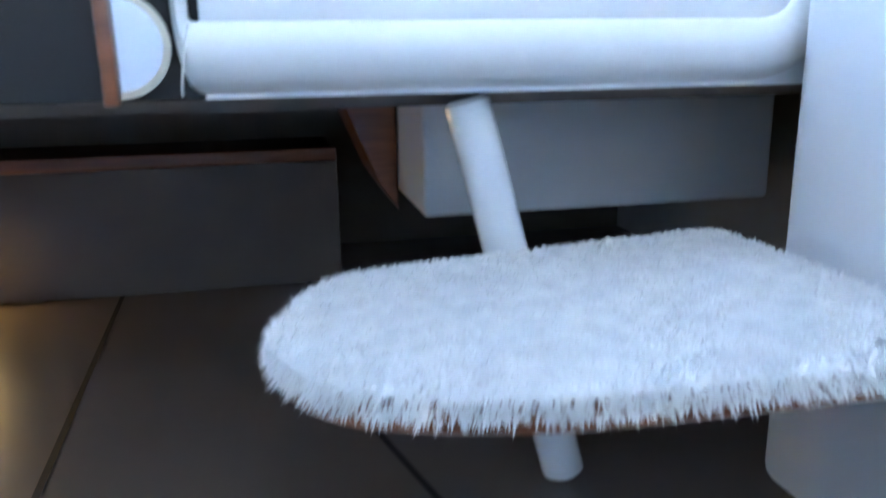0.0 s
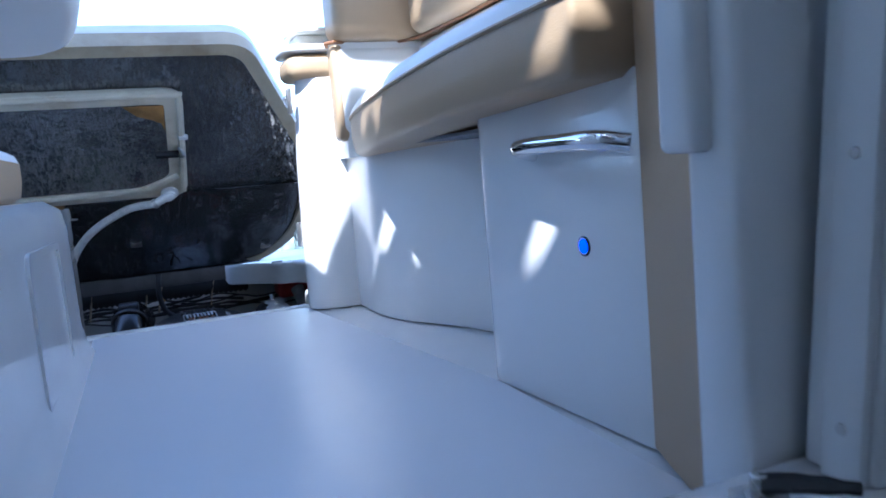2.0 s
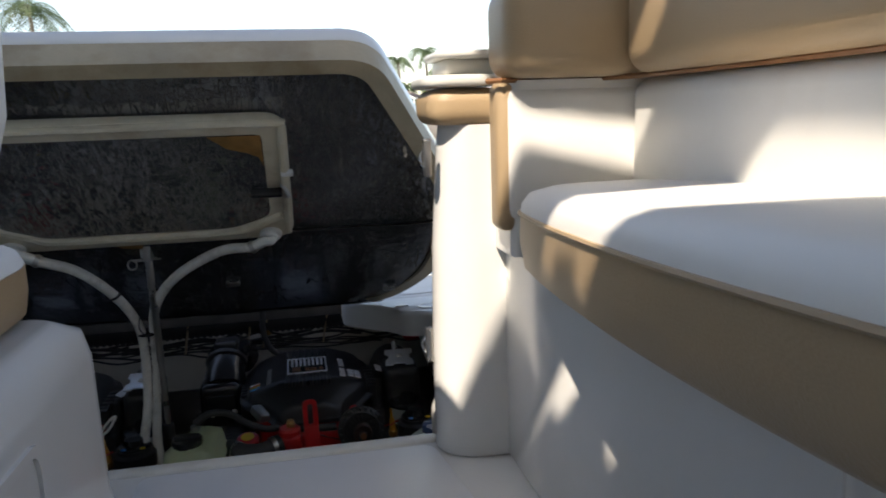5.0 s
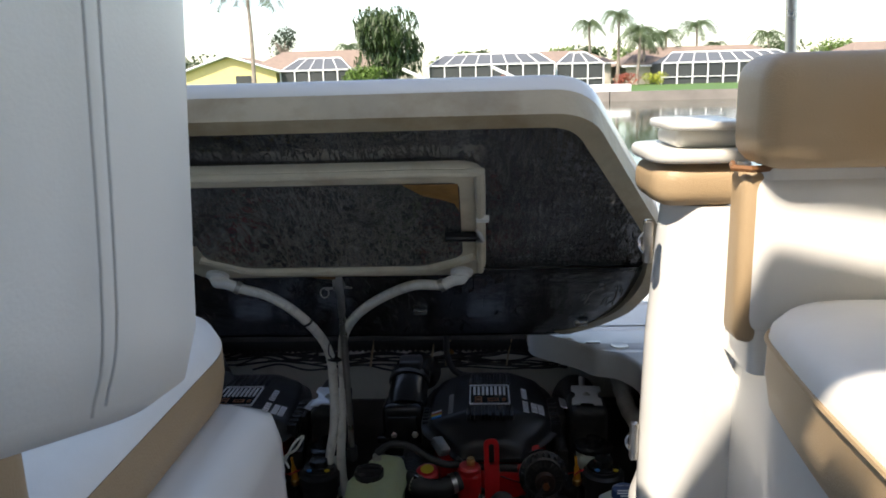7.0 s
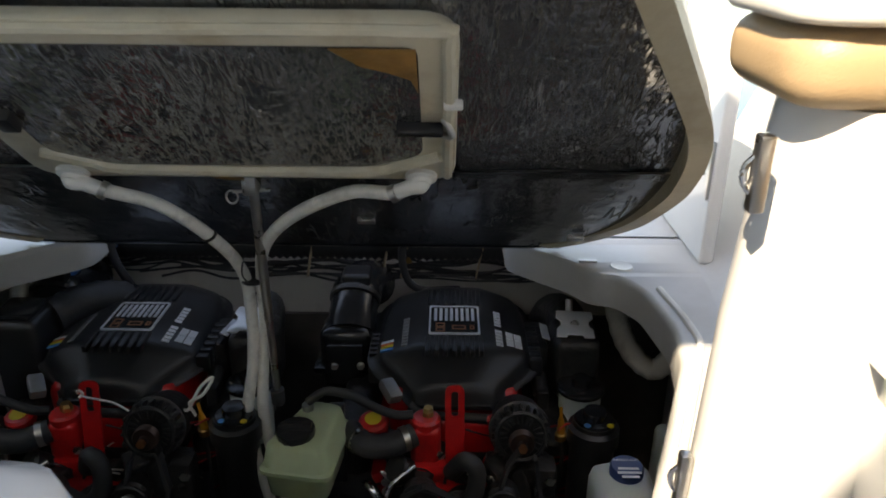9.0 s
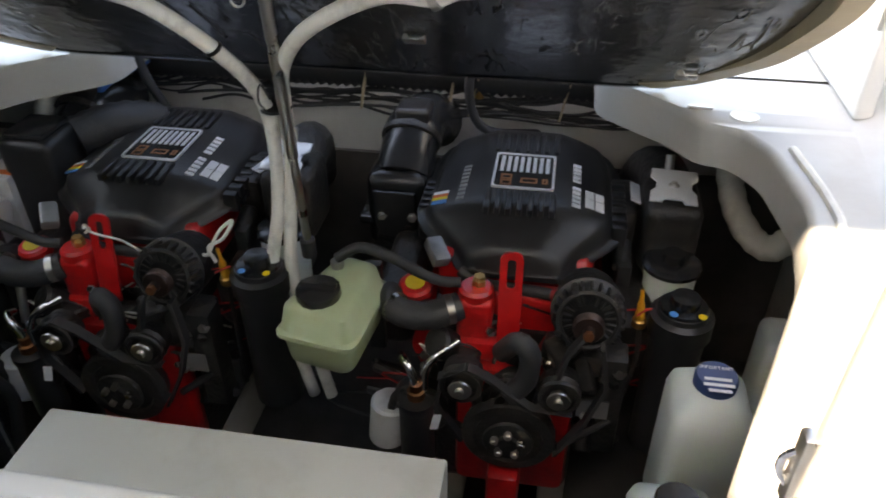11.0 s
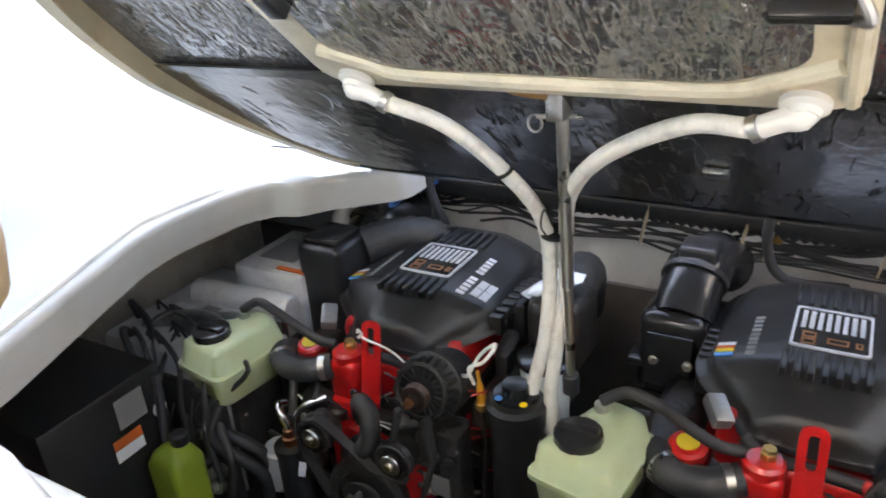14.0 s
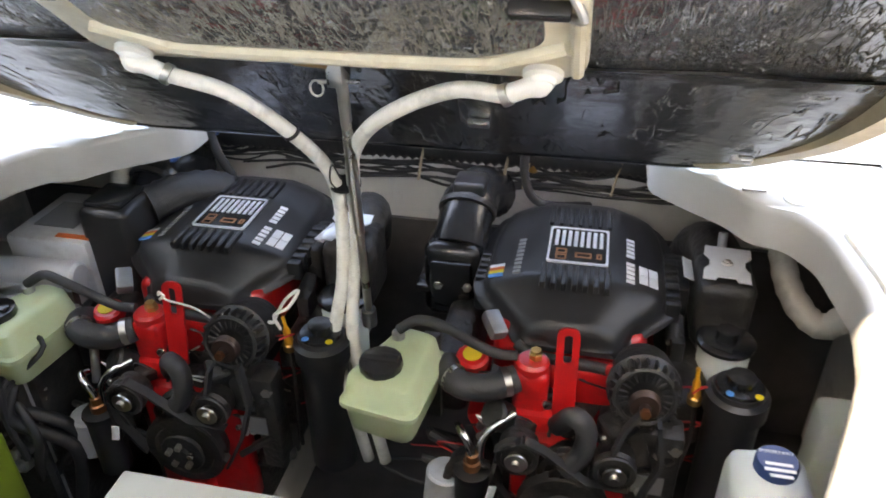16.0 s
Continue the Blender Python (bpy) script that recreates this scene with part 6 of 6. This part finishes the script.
# ---- far shore: houses, screened patios, trees ----
STUCCO = material("yellow stucco", (0.62, 0.52, 0.24), 0.8, var=0.06, scale=1.5)
STUCCO_G = material("beige stucco", (0.50, 0.46, 0.38), 0.8, var=0.06, scale=1.5)
ROOF = material("brown shingles", (0.24, 0.18, 0.14), 0.85, var=0.15, scale=2, bump=0.4, bump_scale=12)
SCREEN = material("dark patio screen", (0.035, 0.04, 0.042), 0.6, var=0.2, scale=0.6)
FRAME = material("white aluminium frame", (0.75, 0.76, 0.77), 0.4, var=0.03)
def gable(x0, x1, y0, y1, zb, ze, zr, name, label, mat, roofmat, cross=False):
    h = thing(name, ((x0 + x1) / 2, y0, zb), label, "house")
    part("wall", Shape().box(x0, x1, y0, y1, zb, ze), mat, h)
    o = 0.6
    if cross:
        xm = (x0 + x1) / 2
        part("gable_wall", Shape().add([(x0, y0 - 0.02, ze), (x1, y0 - 0.02, ze), (xm, y0 - 0.02, zr - 0.15)], [(0, 1, 2)]), mat, h)
        part("roof", Shape().add([(x0 - o, y0 - o, ze - 0.2), (xm, y0 - o, zr), (x1 + o, y0 - o, ze - 0.2), (x0 - o, y1, ze - 0.2), (xm, y1, zr), (x1 + o, y1, ze - 0.2)], [(0, 1, 4, 3), (1, 2, 5, 4)]), roofmat, h)
        part("fascia", Shape().tube([(x0 - o, y0 - o, ze - 0.2), (xm, y0 - o, zr), (x1 + o, y0 - o, ze - 0.2)], 0.12, 4, 0), FRAME, h, "white fascia board")
        part("window", Shape().box(xm + 0.6, xm + 2.2, y0 - 0.06, y0, zb + 1.0, zb + 2.0), SCREEN, h)
    else:
        ym, k = (y0 + y1) / 2, 2.5
        part("roof", Shape().add([(x0 - o, y0 - o, ze - 0.1), (x1 + o, y0 - o, ze - 0.1), (x1 + o, y1 + o, ze - 0.1), (x0 - o, y1 + o, ze - 0.1), (x0 + k, ym, zr), (x1 - k, ym, zr)], [(0, 1, 5, 4), (1, 2, 5), (2, 3, 4, 5), (3, 0, 4)]), roofmat, h, sharp=5)
        part("fascia", Shape().box(x0 - o, x1 + o, y0 - o - 0.05, y0 - o, ze - 0.28, ze - 0.08), FRAME, h, "white fascia board")
    return h
def cage(x0, x1, y0, y1, zb, ze, zt, n, label):
    c = thing("screened_patio", ((x0 + x1) / 2, y0, zb), label, "screened patio")
    part("screen", Shape().box(x0 + 0.05, x1 - 0.05, y0 + 0.15, y1, zb, ze), SCREEN, c, "dark insect screen")
    part("roof_screen", Shape().add([(x0, y0 + 0.1, ze), (x1, y0 + 0.1, ze), (x1 - 1.5, y0 + 2.6, zt), (x0 + 1.5, y0 + 2.6, zt), (x0, y1, ze), (x1, y1, ze)], [(0, 1, 2, 3), (0, 3, 4), (1, 5, 2)]), material("grey roof screen", (0.10, 0.11, 0.12), 0.5, var=0.1), c, "grey screen roof", sharp=5)
    for i in range(n + 1):
        x = x0 + (x1 - x0) * i / n
        part("post", Shape().box(x - 0.06, x + 0.06, y0, y0 + 0.12, zb, ze), FRAME, c)
        part("rafter", Shape().tube([(x, y0 + 0.06, ze), (x0 + 1.5 + (x1 - x0 - 3) * i / n, y0 + 2.5, zt + 0.03)], 0.055, 4, 0), FRAME, c)
    part("eave_beam", Shape().box(x0, x1, y0 - 0.01, y0 + 0.13, ze - 0.06, ze + 0.08), FRAME, c)
    part("chair_rail", Shape().box(x0, x1, y0 - 0.01, y0 + 0.1, zb + 0.75, zb + 0.83), FRAME, c)
    part("ridge_beam", Shape().box(x0 + 1.5, x1 - 1.5, y0 + 2.5, y0 + 2.6, zt - 0.02, zt + 0.1), FRAME, c)
    return c
gable(-29.5, -19.9, 79.0, 88, 0.0, 2.5, 4.0, "house", "yellow stucco house with a brown gable roof", STUCCO, ROOF, True)
gable(-23.5, -8.5, 82.0, 92, 0.0, 2.6, 4.6, "house", "low house with a brown shingle hip roof", STUCCO_G, ROOF)
cage(-19.6, -12.2, 79.5, 81.5, 0.0, 2.35, 3.6, 5, "dark screened patio under a brown roof")
gable(-4.5, 15.0, 84.5, 94, 0.0, 2.5, 3.9, "house", "low house behind a screened patio", STUCCO_G, ROOF)
cage(-4.2, 8.4, 78.5, 84, 0.0, 2.4, 3.5, 8, "white-framed screened patio enclosure")
cage(8.7, 13.4, 79.5, 84, 0.0, 2.3, 3.4, 3, "smaller white-framed screened patio enclosure")
gable(16.5, 34.0, 84.0, 95, 0.0, 2.1, 4.0, "house", "low beige house with a brown hip roof", STUCCO_G, ROOF)
cage(19.0, 32.5, 78.5, 84, -0.1, 2.05, 3.1, 9, "long white-framed screened patio enclosure")
gable(41.0, 60.0, 86.0, 96, 0.0, 2.4, 4.0, "house", "low house farther along the canal", STUCCO_G, ROOF)
dockmat = material("weathered dock timber", (0.20, 0.18, 0.16), 0.8, var=0.2, scale=2)
d = thing("dock", (-18.0, 56, 0.0), "small timber dock with white posts", "dock")
part("deck", Shape().box(-22, -14, 56.5, 58.5, -0.1, 0.05), dockmat, d)
for x in (-21.5, -20.0, -18.2, -16.4, -14.6):
    part("post", Shape().cyl((x, 56.4, -0.6), (x, 56.4, 0.75), 0.13, 10), FRAME, d)
bl = thing("boat_lift", (-1.5, 53, 0.0), "boat lift with two raised white arms", "boat lift")
part("beam", Shape().box(-2.5, 7.0, 52.6, 52.9, -0.15, 0.10), FRAME, bl)
for x in (-2.2, 3.7):
    part("arm", Shape().tube([(x, 52.7, 0.0), (x, 52.7, 0.75), (x - 2.1, 52.7, 1.75)], 0.12, 6, 0), FRAME, bl, "white lift arm")
solid("white_seawall_block", Shape().box(7.0, 9.2, 44.2, 45.4, 0.0, 0.45, 0.05), FRAME, "low white wall at the water's edge", "wall")

LEAF = {}
def leafmat(name, c):
    if name not in LEAF:
        LEAF[name] = material(name, c, 0.55, var=0.35, scale=1.2)
    return LEAF[name]
PALM_G, TREE_G, BUSH_G, LIME_G, PINE_G, RED_L = (leafmat(n, c) for n, c in (("palm green", (0.045, 0.075, 0.022)), ("tree green", (0.035, 0.065, 0.018)), ("bush green", (0.10, 0.17, 0.03)), ("lime bush", (0.30, 0.33, 0.04)), ("pine green", (0.025, 0.05, 0.025)), ("red leaves", (0.28, 0.07, 0.04))))
BARK = material("grey bark", (0.26, 0.22, 0.18), 0.9, var=0.25, scale=3, bump=0.5, bump_scale=10)
def palm(x, y, h, r, seed, lean=0.3):
    g = random.Random(seed)
    p = thing("palm_tree", (x, y, 0.0), "tall palm with a feathery green crown", "palm", "palms")
    tx, ty = x + g.uniform(-lean, lean), y
    part("trunk", Shape().tube([(x, y, 0), ((x + tx) / 2 + 0.1, y, h * 0.5), (tx, ty, h)], [0.20, 0.17, 0.15, 0.13, 0.12], 8, 4), BARK, p)
    s = Shape()
    n = 17
    for i in range(n):
        a = i * 2 * math.pi / n + g.uniform(-0.2, 0.2)
        rise = g.choice((0.9, 0.55, 0.2, -0.2)) * r
        d = Vector((math.cos(a), math.sin(a), 0))
        side = Vector((-d.y, d.x, 0))
        rib = []
        for k in range(12):
            t = k / 11
            rib.append(Vector((tx, ty, h)) + d * (r * (1.25 * t - 0.25 * t * t)) + Vector((0, 0, rise * t - (0.75 * r + rise * 0.55) * t * t)))
        s.tube(rib, 0.02, 3, 0)
        for k in range(1, 12):
            ln = r * 0.36 * (1 - 0.75 * abs(k / 11 - 0.4))
            step = (rib[k] - rib[k - 1])
            for sg in (-1, 1):
                for o in (0.0, 0.5):
                    b = rib[k - 1] + step * o
                    tip = b + side * sg * ln * g.uniform(0.8, 1.1) + step * 0.6 + Vector((0, 0, -ln * g.uniform(0.35, 0.8)))
                    s.add([b, b + step * 0.30, tip], [(0, 1, 2)])
    part("crown", s, PALM_G, p, "arching green fronds", sharp=180)
def leafy(name, x, y, z0, rx, ry, rz, n, size, mat, label, seed, trunk=True, droop=0.0, cat="tree"):
    g = random.Random(seed)
    t = thing(name, (x, y, 0.0), label, cat)
    if trunk:
        s = Shape().tube([(x, y, 0), (x + 0.1, y, z0 * 0.6), (x, y, z0)], [0.35, 0.28, 0.2], 8, 3)
        for k in range(6):
            a = k * 1.05
            s.tube([(x, y, z0 * 0.55), (x + rx * 0.35 * math.cos(a), y + ry * 0.35 * math.sin(a), z0), (x + rx * 0.7 * math.cos(a), y + ry * 0.7 * math.sin(a), z0 + rz * 0.3)], [0.14, 0.1, 0.05], 6, 3)
        part("trunk", s, BARK, t)
    s = Shape()
    lobes = [(g.uniform(-0.6, 0.6), g.uniform(-0.6, 0.6), g.uniform(-0.55, 0.6), g.uniform(0.35, 0.55)) for k in range(14)]
    for i in range(n):
        lx, ly, lz, lr = g.choice(lobes)
        v = unit((g.gauss(0, 1), g.gauss(0, 1), g.gauss(0, 1))) * lr * g.uniform(0.75, 1.05)
        c = Vector((x + (lx + v.x) * rx, y + (ly + v.y) * ry, z0 + (lz + v.z) * rz))
        u = unit((g.gauss(0, 1), g.gauss(0, 1), g.gauss(0, 0.6)))
        w = unit(u.cross((g.gauss(0, 1), g.gauss(0, 1), 1.0 + droop)))
        if droop:
            u = Vector((u.x * 0.5, u.y * 0.5, -1))
        sz = size * g.uniform(0.6, 1.4)
        s.add([c - w * sz * 0.35, c + u * sz * 0.5 - w * sz * 0.1, c + u * sz * (1 + droop), c + w * sz * 0.35], [(0, 1, 2, 3)])
    part("crown", s, mat, t, sharp=180)
leafy("weeping_tree", -8.2, 78.0, 4.6, 3.7, 3.4, 3.3, 5200, 0.34, TREE_G, "broad dark green tree with drooping foliage", 21, droop=1.0)
leafy("shrub", -10.4, 75.0, 1.2, 2.3, 2.0, 1.35, 1800, 0.30, BUSH_G, "bright green shrub beside the tree", 22, trunk=False, cat="shrub")
leafy("shrub", 17.9, 77.0, 0.65, 1.2, 1.1, 0.75, 1000, 0.16, LIME_G, "rounded yellow-green shrub on the lawn", 23, trunk=False, cat="shrub")
leafy("shrub", 15.4, 78.0, 0.55, 1.4, 1.0, 0.7, 900, 0.16, RED_L, "low hedge with reddish leaves", 24, trunk=False, cat="shrub")
leafy("shrub", 3.5, 77.5, 0.6, 0.6, 0.6, 0.9, 400, 0.16, RED_L, "small reddish plant beside the patio", 25, trunk=False, cat="shrub")
leafy("pine_tree", -22.3, 92.0, 5.2, 1.7, 1.7, 2.6, 1500, 0.28, PINE_G, "dark slender pine behind the roof", 26)
for k, (x, rr) in enumerate(((-34, 4), (-2, 3), (0.5, 2.4), (12, 2.6), (15, 3), (20, 2.6), (38, 3.0), (45, 4), (-40, 4), (55, 4))):
    leafy("background_tree", x, 99, 3.2, rr, 2.5, 1.7, 1100, 0.42, BUSH_G if k % 2 else TREE_G, "green trees behind the houses", 40 + k)
for k, (x, y, h, r) in enumerate(((12.4, 82.5, 6.4, 1.9), (15.4, 83, 7.3, 2.2), (17.0, 81, 5.6, 2.5), (18.4, 84.5, 4.9, 2.1), (22.0, 90, 5.6, 2.0), (26.0, 92, 6.6, 2.4), (33.6, 90, 5.2, 2.3), (28.5, 92, 4.3, 1.6))):
    palm(x, y, h, r, 60 + k)
palm(-17.2, 62.0, 9.2, 2.9, 80, 0.1)
palm(-14.5, 92.0, 5.3, 1.9, 81)
palm(-33.0, 84.0, 5.0, 2.6, 82)
